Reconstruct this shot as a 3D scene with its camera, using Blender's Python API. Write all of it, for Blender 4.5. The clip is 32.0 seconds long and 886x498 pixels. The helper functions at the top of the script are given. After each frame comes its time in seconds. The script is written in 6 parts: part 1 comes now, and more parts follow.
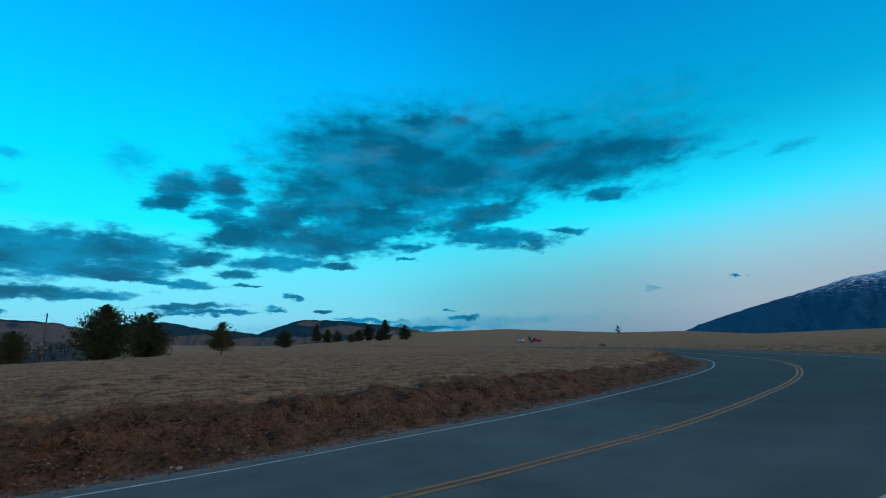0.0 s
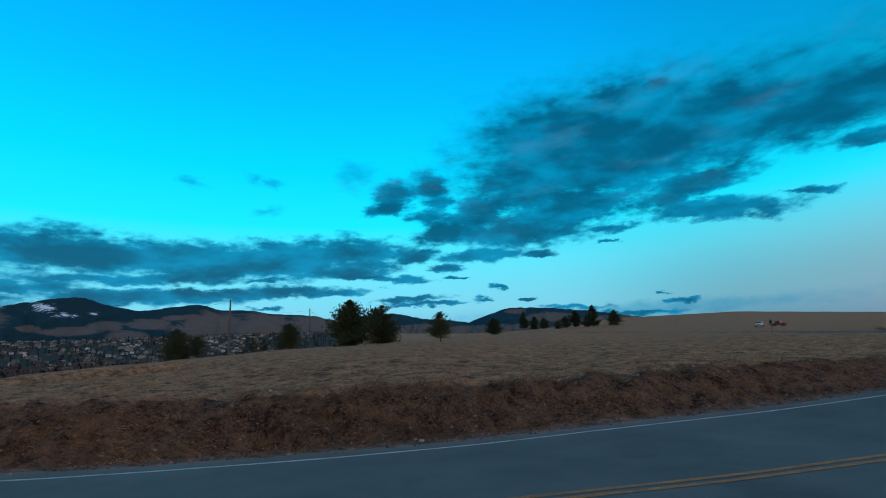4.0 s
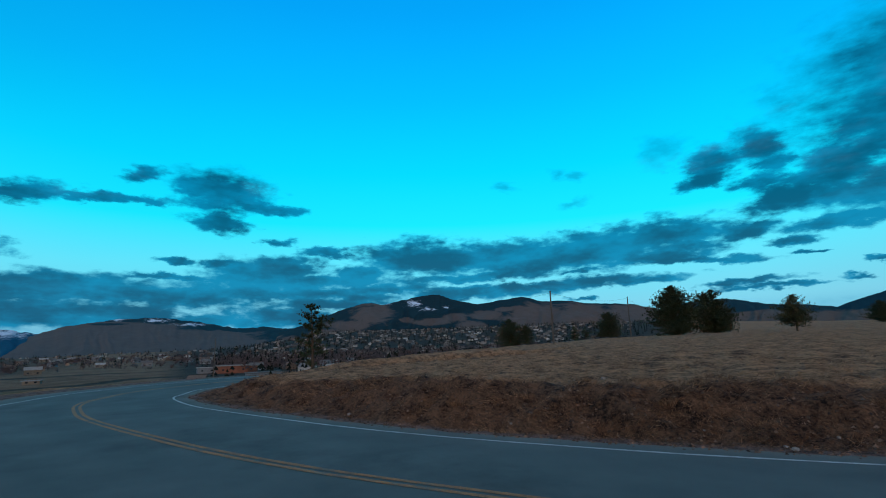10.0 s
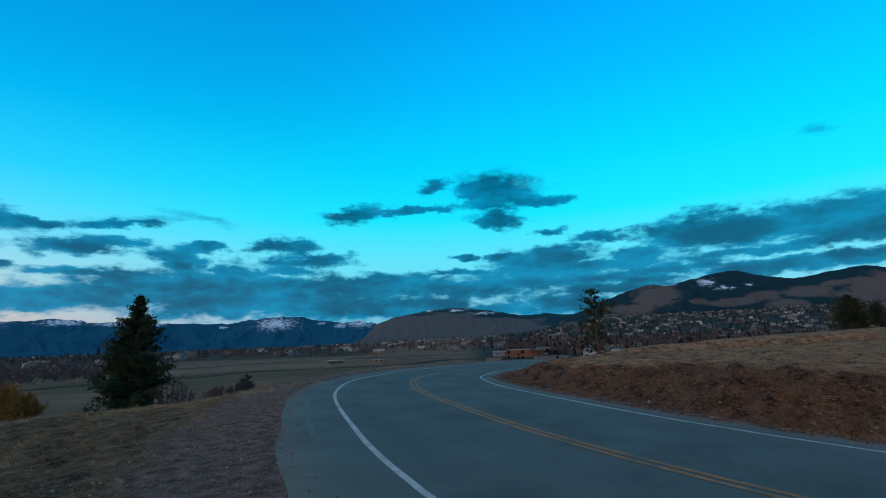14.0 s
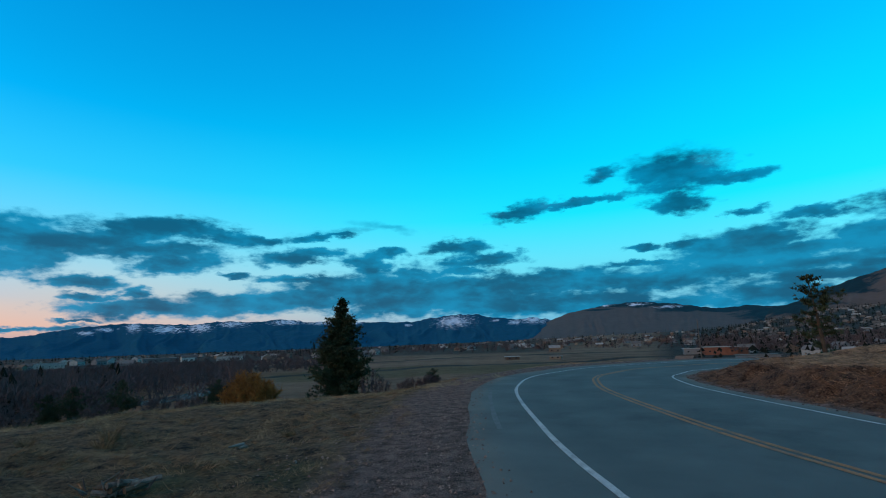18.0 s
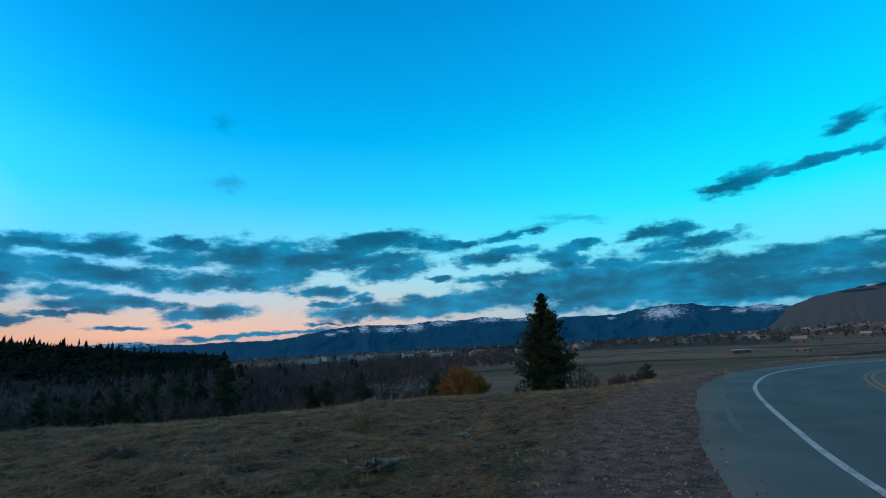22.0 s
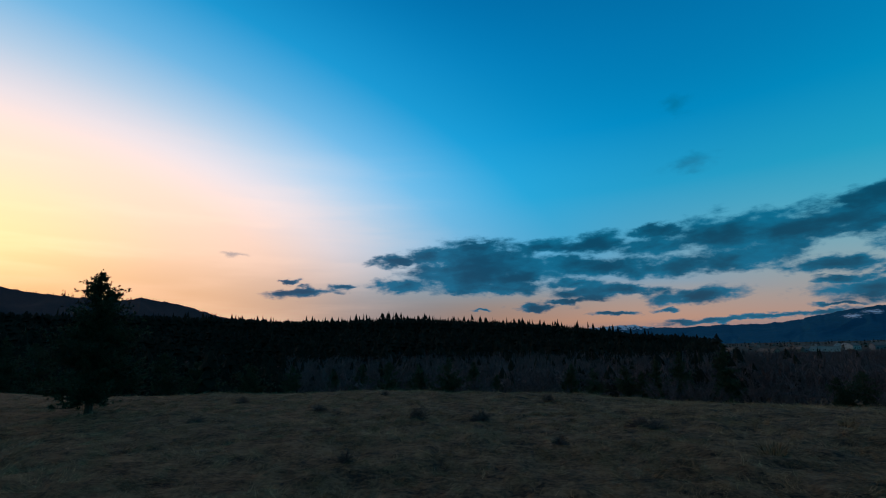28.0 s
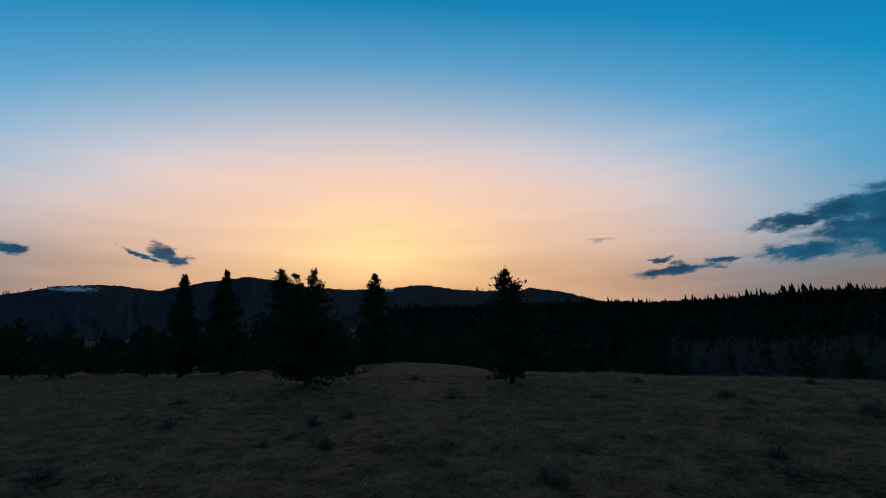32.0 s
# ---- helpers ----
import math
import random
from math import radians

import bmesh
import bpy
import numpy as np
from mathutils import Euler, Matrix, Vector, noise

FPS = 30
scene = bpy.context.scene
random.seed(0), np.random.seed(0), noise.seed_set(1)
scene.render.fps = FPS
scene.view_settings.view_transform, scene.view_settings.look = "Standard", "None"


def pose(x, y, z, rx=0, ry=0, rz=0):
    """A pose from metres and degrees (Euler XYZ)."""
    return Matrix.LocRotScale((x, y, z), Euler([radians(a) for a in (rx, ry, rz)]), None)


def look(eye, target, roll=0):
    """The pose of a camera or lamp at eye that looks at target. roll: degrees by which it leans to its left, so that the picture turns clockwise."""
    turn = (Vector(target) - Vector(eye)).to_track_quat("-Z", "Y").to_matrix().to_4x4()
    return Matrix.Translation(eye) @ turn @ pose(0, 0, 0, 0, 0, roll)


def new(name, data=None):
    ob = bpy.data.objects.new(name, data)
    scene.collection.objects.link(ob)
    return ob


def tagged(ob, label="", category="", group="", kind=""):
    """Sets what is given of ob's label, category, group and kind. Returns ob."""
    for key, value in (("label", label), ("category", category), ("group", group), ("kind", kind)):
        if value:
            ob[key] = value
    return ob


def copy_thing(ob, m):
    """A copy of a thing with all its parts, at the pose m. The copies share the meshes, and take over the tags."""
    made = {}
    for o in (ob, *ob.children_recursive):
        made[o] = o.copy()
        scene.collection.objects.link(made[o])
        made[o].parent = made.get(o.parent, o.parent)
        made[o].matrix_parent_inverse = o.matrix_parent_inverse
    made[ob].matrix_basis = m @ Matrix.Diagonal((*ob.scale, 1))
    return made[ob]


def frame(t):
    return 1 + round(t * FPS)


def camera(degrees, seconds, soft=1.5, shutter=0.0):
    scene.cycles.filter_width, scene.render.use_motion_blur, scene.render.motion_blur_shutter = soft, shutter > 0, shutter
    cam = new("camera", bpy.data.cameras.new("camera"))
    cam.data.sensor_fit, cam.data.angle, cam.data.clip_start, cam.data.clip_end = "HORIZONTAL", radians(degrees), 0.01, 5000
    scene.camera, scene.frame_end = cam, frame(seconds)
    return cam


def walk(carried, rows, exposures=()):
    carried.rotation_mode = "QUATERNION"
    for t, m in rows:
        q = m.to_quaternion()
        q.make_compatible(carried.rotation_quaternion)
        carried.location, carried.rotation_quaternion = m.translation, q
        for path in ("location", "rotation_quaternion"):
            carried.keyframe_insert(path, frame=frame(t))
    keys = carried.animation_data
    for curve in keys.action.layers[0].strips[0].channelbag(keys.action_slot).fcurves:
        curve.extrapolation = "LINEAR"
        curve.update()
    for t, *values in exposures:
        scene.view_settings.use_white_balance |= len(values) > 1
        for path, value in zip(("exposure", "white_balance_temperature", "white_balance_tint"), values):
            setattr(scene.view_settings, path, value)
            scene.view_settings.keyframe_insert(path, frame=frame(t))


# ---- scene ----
# ---- camera: stands on the gravel shoulder and turns ----
EYE_Z = 2.0
REACH = 0.35  # the camera is held out in front of the one who turns
cam = camera(85.0, 32.0, soft=1.0)
PATH = [
    (0.0, 101.75, 2.31, -0.65), (0.5, 101.38, 1.98, 1.23), (1.0, 101.69, 2.24, 2.28), (1.5, 102.01, 2.04, 6.30),
    (2.0, 101.76, 2.15, 11.15), (2.5, 101.38, 2.60, 15.61), (3.0, 101.42, 2.71, 19.97), (3.5, 101.23, 2.67, 21.92),
    (5.5, 101.38, 2.43, 27.97), (6.0, 101.05, 2.83, 30.88), (6.5, 100.95, 2.53, 35.60), (7.0, 101.22, 2.98, 40.66),
    (7.5, 101.72, 2.80, 46.30), (8.0, 101.82, 2.25, 52.06), (8.5, 101.68, 2.00, 54.49), (9.0, 101.71, 1.88, 55.38),
    (9.5, 101.46, 1.77, 56.69), (10.0, 101.26, 1.63, 59.17), (10.5, 101.22, 1.87, 61.75), (11.0, 100.91, 2.11, 64.28),
    (11.5, 100.73, 1.84, 69.18), (12.0, 100.98, 1.96, 73.45), (12.5, 100.99, 1.90, 78.27), (13.0, 101.04, 1.48, 83.82),
    (13.5, 100.76, 1.76, 88.32), (15.5, 100.53, 1.75, 96.20), (16.0, 100.44, 2.25, 98.68), (16.5, 100.29, 2.84, 101.80),
    (17.0, 100.41, 2.33, 105.31), (17.5, 100.71, 2.01, 108.27), (18.0, 100.84, 1.94, 111.37), (18.5, 100.88, 1.82, 114.65),
    (19.0, 100.71, 1.72, 118.36), (19.5, 100.54, 1.56, 122.35), (20.0, 100.89, 1.71, 125.28), (20.5, 101.15, 2.05, 128.09),
    (21.0, 101.42, 2.16, 130.29), (21.5, 101.54, 2.41, 131.79), (22.0, 101.31, 3.01, 134.54), (22.5, 101.77, 2.93, 140.15),
    (23.0, 102.04, 2.73, 145.19), (23.5, 101.88, 2.64, 149.95), (24.0, 101.79, 2.46, 154.08), (24.5, 102.03, 2.54, 157.47),
    (26.5, 101.72, 2.22, 169.42), (27.0, 101.65, 1.77, 175.29), (27.5, 101.46, 1.61, 180.17), (28.0, 101.56, 1.44, 187.49),
    (28.5, 101.37, 1.68, 195.33), (29.0, 101.50, 1.68, 199.47), (29.5, 101.57, 1.88, 204.05), (30.0, 101.18, 2.22, 208.92),
    (30.5, 101.19, 1.61, 216.61), (31.0, 101.34, 1.50, 221.88), (31.5, 101.28, 1.64, 226.05), (32.0, 100.70, 1.91, 229.75),
]
walk(cam, [(t, pose(-REACH * math.sin(radians(rz)), REACH * math.cos(radians(rz)), EYE_Z, rx, ry, rz)) for t, rx, ry, rz in PATH],
     exposures=[(0.0, 0.05), (2.0, 0.06), (3.5, 0.05), (6.5, 0.0), (20.0, 0.02), (22.5, 0.05), (24.0, -0.04), (25.0, -0.2), (26.5, -0.56), (28.0, -0.87), (29.0, -1.0), (30.0, -1.14), (32.0, -1.27)])

GLOW = 237.0  # azimuth of the sunset, degrees to the left of +y


# ---- world: dusk sky with a bank of clouds ----
def lin(r, g, b):
    """8-bit display colour to linear."""
    out = []
    for v in (r, g, b):
        v = v / 255
        out.append(v / 12.92 if v <= 0.04045 else ((v + 0.055) / 1.055) ** 2.4)
    return (*out, 1.0)


world = bpy.data.worlds.new("dusk_sky")
scene.world = world
world.use_nodes = True
wn = world.node_tree
wn.nodes.clear()


def wnode(kind):
    return wn.nodes.new(kind)


def wmath(op, a, b=0.0, c=0.0, clamp=False):
    n = wn.nodes.new("ShaderNodeMath")
    n.operation, n.use_clamp = op, clamp
    for i, v in enumerate((a, b, c)):
        if isinstance(v, (int, float)):
            n.inputs[i].default_value = v
        else:
            wn.links.new(v, n.inputs[i])
    return n.outputs[0]


def wrange(v, lo, hi, a=0.0, b=1.0):
    n = wn.nodes.new("ShaderNodeMapRange")
    n.interpolation_type = "SMOOTHSTEP"
    wn.links.new(v, n.inputs[0])
    for i, x in zip((1, 2, 3, 4), (lo, hi, a, b)):
        if isinstance(x, (int, float)):
            n.inputs[i].default_value = x
        else:
            wn.links.new(x, n.inputs[i])
    return n.outputs[0]


def wmix(f, a, b):
    n = wn.nodes.new("ShaderNodeMix")
    n.data_type = "RGBA"
    if isinstance(f, (int, float)):
        n.inputs[0].default_value = f
    else:
        wn.links.new(f, n.inputs[0])
    for i, v in ((6, a), (7, b)):
        if isinstance(v, tuple):
            n.inputs[i].default_value = v
        else:
            wn.links.new(v, n.inputs[i])
    return n.outputs[2]


def wramp(fac, stops, gain=1.0, span=90):
    """Colour by angle: stops of (degrees, (r, g, b) as displayed)."""
    n = wn.nodes.new("ShaderNodeValToRGB")
    wn.links.new(fac, n.inputs[0])
    el = n.color_ramp.elements
    while len(el) > 1:
        el.remove(el[-1])
    for i, (deg, rgb) in enumerate(stops):
        e = el[0] if i == 0 else el.new(deg / span)
        e.position = deg / span
        c = lin(*rgb)
        e.color = (c[0] * gain, c[1] * gain, c[2] * gain, 1)
    return n.outputs[0]


coord = wnode("ShaderNodeTexCoord")
sep = wnode("ShaderNodeSeparateXYZ")
wn.links.new(coord.outputs["Generated"], sep.inputs[0])
dx, dy, dz = sep.outputs
MID = 114.0
cm, sm = math.cos(radians(MID)), math.sin(radians(MID))
fwd = wmath("ADD", wmath("MULTIPLY", dx, -sm), wmath("MULTIPLY", dy, cm))
side = wmath("ADD", wmath("MULTIPLY", dx, -cm), wmath("MULTIPLY", dy, -sm))
azim = wmath("ADD", wmath("MULTIPLY", wmath("ARCTAN2", side, fwd), 57.29578), MID)
elev = wmath("MULTIPLY", wmath("ARCSINE", dz), 57.29578)
elfac = wmath("DIVIDE", wmath("MAXIMUM", elev, 0.0), 90.0)
# angle from the sunset, along the horizon
gx, gy = -math.sin(radians(GLOW)), math.cos(radians(GLOW))
toglow = wmath("ADD", wmath("MULTIPLY", dx, gx), wmath("MULTIPLY", dy, gy))
flat = wmath("SQRT", wmath("MAXIMUM", wmath("SUBTRACT", 1.0, wmath("MULTIPLY", dz, dz)), 0.0004))
away = wmath("MULTIPLY", wmath("ARCCOSINE", wmath("MULTIPLY", wmath("DIVIDE", toglow, flat), 0.9999)), 57.29578)

ZEN = (137, 124, 116)
# the afterglow reaches up in an arch: its colour follows the angle along the horizon and the height together
lifted = wmath("MULTIPLY", elev, 1.8)
arch = wmath("SQRT", wmath("ADD", wmath("MULTIPLY", away, away), wmath("MULTIPLY", lifted, lifted)))
SUNSET = wramp(wmath("DIVIDE", wmath("MAXIMUM", arch, 0.0), 140.0, clamp=True), [(0, (246, 164, 98)), (10, (250, 188, 136)), (18, (254, 208, 162)), (27, (250, 208, 176)), (35, (236, 202, 184)), (42, (208, 199, 203)),
               (49, (164, 186, 207)), (57, (106, 170, 209)), (68, (36, 154, 205)), (88, (10, 140, 196)), (104, (0, 124, 184))], 2.0, 140)
FLANK = wramp(elfac, [(0, (120, 118, 145)), (2.5, (220, 170, 146)), (5, (196, 180, 174)), (8, (164, 192, 205)), (12, (105, 192, 224)), (17, (45, 180, 230)),
                      (24, (0, 164, 232)), (32, (0, 146, 216)), (39, (0, 128, 196)), (44, (0, 120, 184))], 1.25)
FAR = wramp(elfac, [(0, (80, 150, 190)), (4, (122, 204, 228)), (9, (95, 222, 246)), (14, (20, 226, 255)), (20, (0, 211, 255)),
                    (28, (0, 184, 253)), (37, (0, 158, 240)), (44, (0, 144, 224))], 1.04)
clear = wmix(wmath("MAXIMUM", wrange(arch, 44, 92), wmath("MULTIPLY", wrange(away, 22, 58), wrange(elev, 12, 4))), SUNSET, FLANK)
east = wmath("ADD", away, wrange(azim, 35, -15, 0.0, 34.0))
clear = wmix(wrange(east, 66, 144), clear, FAR)
# dull violet haze low over the plain
dull = lin(178, 180, 196)
clear = wmix(wmath("MULTIPLY", wrange(azim, 4, -38), wrange(elev, 16, 4, 0.0, 0.6)), clear, dull)
zen = lin(*ZEN)
clear = wmix(wrange(elev, 43, 55), clear, wmix(wrange(away, 20, 70), (zen[0] * 2.3, zen[1] * 2.3, zen[2] * 2.3, 1), (zen[0] * 1.15, zen[1] * 1.15, zen[2] * 1.15, 1)))



def bump_at(a0, a1, e0, e1, stops):
    """Brighter or darker sky towards azimuth a1 (from a0 on) and elevation e1 (from e0 on), in stops."""
    return wmath("MULTIPLY", wmath("MULTIPLY", wrange(azim, a0, a1), wrange(elev, e0, e1)), stops)


stops = wmath("ADD", bump_at(14, -24, 14, 24, -0.55), bump_at(8, 30, -90, -80, 0.1))
stops = wmath("ADD", stops, bump_at(62, 92, -90, -80, -0.08))
stops = wmath("ADD", stops, bump_at(80, 115, 13, 30, -0.24))
stops = wmath("ADD", stops, bump_at(150, 205, 8, 22, 0.32))
stops = wmath("ADD", stops, bump_at(138, 175, 8, 20, 0.12))
stops = wmath("ADD", stops, bump_at(160, 205, 12, 3, -0.8))
stops = wmath("ADD", stops, bump_at(202, 236, 12, 3, 0.5))
stops = wmath("ADD", stops, wmath("ADD", bump_at(12, -10, 15, 4, -0.5), bump_at(-18, -36, 15, 6, 0.25)))
stops = wmath("ADD", stops, bump_at(252, 270, 16, 6, -0.5))
gain = wnode("ShaderNodeVectorMath")
gain.operation = "SCALE"
wn.links.new(clear, gain.inputs[0])
wn.links.new(wmath("POWER", 2.0, stops), gain.inputs["Scale"])
clear = gain.outputs[0]

sky = wnode("ShaderNodeTexSky")
sky.sky_type, sky.sun_disc = "NISHITA", False
sky.sun_elevation, sky.sun_rotation = radians(1.0), radians(-GLOW)

place = wnode("ShaderNodeCombineXYZ")
wn.links.new(azim, place.inputs[0])
wn.links.new(elev, place.inputs[1])
# the brightest part of the afterglow, with thin veils in it
core = wnode("ShaderNodeMapping")
core.vector_type = "TEXTURE"
wn.links.new(place.outputs[0], core.inputs["Vector"])
core.inputs["Location"].default_value = (GLOW, 10.0, 0)
core.inputs["Scale"].default_value = (14, 6.5, 1)
core_len = wnode("ShaderNodeVectorMath")
core_len.operation = "LENGTH"
wn.links.new(core.outputs[0], core_len.inputs[0])
veil_map = wnode("ShaderNodeMapping")
wn.links.new(place.outputs[0], veil_map.inputs["Vector"])
veil_map.inputs["Rotation"].default_value = (0, 0, radians(-13))
veil_map.inputs["Scale"].default_value = (0.05, 0.42, 1)
veil_noise = wnode("ShaderNodeTexNoise")
veil_noise.inputs["Detail"].default_value = 4.0
veil_noise.inputs["Scale"].default_value = 1.0
wn.links.new(veil_map.outputs[0], veil_noise.inputs["Vector"])
veil = wrange(veil_noise.outputs["Fac"], 0.42, 0.7)
core_amount = wmath("MULTIPLY", wrange(core_len.outputs["Value"], 0.0, 1.5, 1.0, 0.0), wmath("ADD", 0.75, wmath("MULTIPLY", veil, 0.5)))
clear = wmix(wmath("MULTIPLY", core_amount, 0.66), clear, (3.1, 2.1, 0.85, 1.0))
clear = wmix(wmath("MULTIPLY", wmath("MULTIPLY", veil, wrange(away, 15, 60, 0.22, 0.0)), wrange(elev, 26, 12)), clear, (2.6, 1.75, 1.35, 1.0))

# deeper orange low over the hills
clear = wmix(wmath("MULTIPLY", wrange(away, 42, 12, 0.0, 0.42), wrange(elev, 12, 4)), clear, (2.0, 0.92, 0.36, 1.0))

# cloud masses: azimuth, elevation, half width, half height, climb towards growing azimuth (all degrees)
CLOUDS_EAST = [(3.1, 21.1, 12.9, 5.5, -3), (8.7, 22.8, 7.7, 4, -0), (-6.1, 21.5, 13.0, 4, -3), (0.0, 26.2, 5.8, 1.1, 3), (-18.7, 20.6, 10.2, 2.6, -3), (-25.4, 20.8, 4.2, 1.5, -4), (-20.7, 16.6, 2.4, 0.68, 4), (11.5, 18.2, 6.1, 3.6, -1), (18.1, 15.1, 3.9, 1.8, -22), (21.9, 13.4, 3.5, 1.5, -13), (12.9, 12.6, 7.2, 1.6, -0), (18.0, 10.3, 5.0, 0.64, -1), (7.5, 14.9, 8.2, 1.9, -4), (3.4, 12.1, 2.6, 0.47, 2), (-6.4, 15.8, 4.7, 1.2, -5), (-7.5, 12.7, 6.7, 0.99, 7), (-3.6, 14.8, 3.4, 1.2, -6)]
CLOUDS_EAST_SMALL = [(28.5, 17.8, 2.4, 1.3, -6), (29.3, 16.1, 2.5, 0.65, -5), (23.9, 18.6, 2.0, 1.4, 16), (24.0, 15.2, 2.2, 0.74, -4), (22.9, 16.8, 1.5, 0.68, -4), (25.9, 10.6, 2.3, 0.74, -8), (22.6, 9.1, 2.1, 0.38, -1), (16.4, 6.3, 1.0, 0.26, 16), (27.0, 5.4, 3.8, 0.3, -2), (24.5, 4.8, 4.6, 0.24, 0), (7.7, 3.6, 3.3, 0.26, 2), (1.1, 2.6, 4.3, 0.33, 2), (-3.2, 3.7, 1.6, 0.26, -0), (11.6, 9.9, 1.7, 0.33, 1), (18.0, 5.2, 1.1, 0.25, 1), (-15.7, 12.9, 1.9, 0.32, 6)]
CLOUDS_NORTH_BANK = [(61.8, 10.2, 6.5, 1.9, -1), (52.5, 10.0, 12.2, 1.6, -2), (39.0, 10.4, 10.1, 1.8, -3), (34.9, 11.0, 6.1, 1.5, -1), (45.9, 9.1, 11.9, 1.1, 0), (30.9, 11.0, 2.1, 0.93, 5), (35.1, 8.8, 6.0, 0.67, -1), (55.0, 7.7, 8.8, 0.52, -1), (68.4, 8.4, 3.2, 1.1, -1), (72.7, 10.9, 1.8, 0.57, -3), (79.3, 8.8, 4.6, 1.2, -6), (80.8, 7.9, 3.5, 1.1, -3), (74.8, 7.6, 8.8, 0.88, -1), (79.1, 6.1, 4.9, 0.73, -1), (68.8, 5.8, 4.1, 0.58, 0), (76.8, 3.5, 6.9, 1.1, 1), (55.0, 6.4, 4.4, 0.45, 1), (26.3, 10.6, 2.3, 0.78, 6)]
CLOUDS_NORTH_SMALL = [(57, 5.9, 9, 0.7, 0), (48, 6.4, 7, 0.5, 0), (66, 6.6, 6, 0.6, 0), (40.8, 6.7, 5.8, 0.52, 0), (36.4, 6.3, 4.6, 0.38, -2), (30.2, 8.1, 4.2, 0.29, 2), (42.6, 7.9, 2.4, 0.26, -4), (42.6, 4.7, 1.7, 0.2, -1), (31.3, 9.6, 2.3, 0.47, -3), (12.9, 4.8, 1.0, 0.19, 1), (-1.6, 4.5, 0.8, 0.13, 3), (-32.4, 6.1, 0.7, 0.11, 7), (20.8, 7.7, 0.8, 0.19, -0), (3.5, 10.6, 1.2, 0.2, 2), (31.3, 9.6, 2.3, 0.6, 4), (28.5, 7.9, 3.9, 0.33, 5), (22.6, 9.0, 1.9, 0.32, -2), (72.3, 5.0, 6.3, 0.67, 0), (21.6, 7.8, 0.9, 0.19, 6), (16.4, 6.3, 0.9, 0.18, 6)]
CLOUDS_NORTHWEST = [(84.2, 17.0, 4.1, 1.7, 0), (79.1, 15.7, 3.5, 0.53, 4), (84.3, 13.7, 2.9, 0.93, 5), (87.3, 17.1, 1.5, 1.3, -1), (91.7, 17.9, 1.5, 0.58, -12), (78.1, 11.9, 1.6, 0.4, 2), (101.3, 14.7, 3.1, 0.86, -9), (95.5, 15.1, 6.6, 0.38, -3), (117.3, 10.5, 1.7, 0.47, -10), (119.6, 9.7, 1.7, 0.66, -6), (119.3, 8.7, 2.5, 0.61, -5), (109.7, 10.9, 3.0, 0.69, -4), (107.6, 9.1, 4.6, 0.64, -3), (104.1, 9.7, 2.3, 0.6, -3), (72.7, 10.8, 2.8, 0.47, 3), (88.3, 9.4, 1.6, 0.33, 0), (83.6, 9.2, 2.7, 0.4, 1), (88.9, 7.7, 3.6, 0.33, 0)]
CLOUDS_LOW_BANK = [(114.8, 7.4, 3.1, 1.4, -3), (110.1, 6.4, 9.7, 1.1, -2), (99.5, 6.5, 11.6, 1.1, -2), (114.6, 4.4, 8.7, 1.3, -1), (102.2, 4.1, 13.8, 1.4, 0), (87.6, 5.8, 7.8, 1, 1), (79.6, 8.4, 5.4, 1.5, -1), (76.2, 9.2, 2.8, 1.1, 2), (90.2, 3.3, 10.7, 0.77, 1), (77.0, 6.3, 10.0, 0.93, 2)]
CLOUDS_WEST = [(141.2, 12.7, 4.8, 1, -1), (144.6, 11.4, 5.3, 1.1, -11), (143.0, 10.3, 5.9, 0.91, -4), (135.7, 12.0, 4.1, 0.85, 8), (132.2, 11.7, 2.5, 0.44, -2), (139.9, 8.9, 4.0, 1, -3), (142.4, 8.6, 2.0, 0.75, -3), (129.1, 9.9, 3.8, 0.77, -4), (125.6, 10.5, 2.6, 0.52, -1), (127.1, 7.4, 4.5, 0.45, -0), (120.7, 9.4, 2.8, 0.79, 10), (117.4, 10.4, 2.0, 0.53, -4), (108.9, 11.0, 3.1, 0.74, 2), (105.2, 9.6, 3.4, 0.6, 3), (108.7, 8.1, 2.8, 0.47, 2), (114.1, 7.9, 3.4, 0.53, 2), (125.6, 12.3, 3.9, 0.39, -6), (134.3, 7.8, 1.7, 0.31, -1)]
CLOUDS_WEST_LOW = [(143.1, 4.3, 5.8, 0.84, -0), (143.7, 5.9, 1.2, 0.51, -1), (132.5, 4.8, 10.4, 1.2, -2), (120.1, 6.3, 9.1, 1.6, -2), (112.8, 5.5, 11.9, 1.9, -0), (100.1, 6.1, 12.8, 1.2, 0), (103.6, 3.6, 9.7, 0.78, 2), (147.3, 5.3, 2.2, 0.38, -1), (148.2, 3.1, 1.4, 0.16, 0), (148.7, 6.8, 2.3, 0.58, -3)]
CLOUDS_SOUTHWEST = [(182.8, 11.3, 3.5, 0.74, -5), (186.1, 10.6, 4.3, 1, -5), (185.9, 9.3, 4.3, 0.91, -4), (179.5, 9.2, 7.0, 1.3, 3), (173.0, 9.0, 5.8, 0.94, 2), (174.7, 11.3, 4.7, 0.64, 0), (169.3, 11.2, 3.4, 1, -2), (169.2, 8.4, 6.7, 0.79, -1), (183.7, 6.9, 4.5, 0.62, -2), (178.4, 7.8, 3.8, 0.61, -2), (162.8, 11.9, 2.9, 0.64, -1), (163.4, 10.3, 3.7, 0.89, -1), (161.8, 7.9, 4.3, 1, 0), (155.7, 10.8, 5.2, 1.8, 1), (154.4, 8.3, 3.9, 1.2, 1), (150.4, 10.3, 3.4, 1.6, -8)]
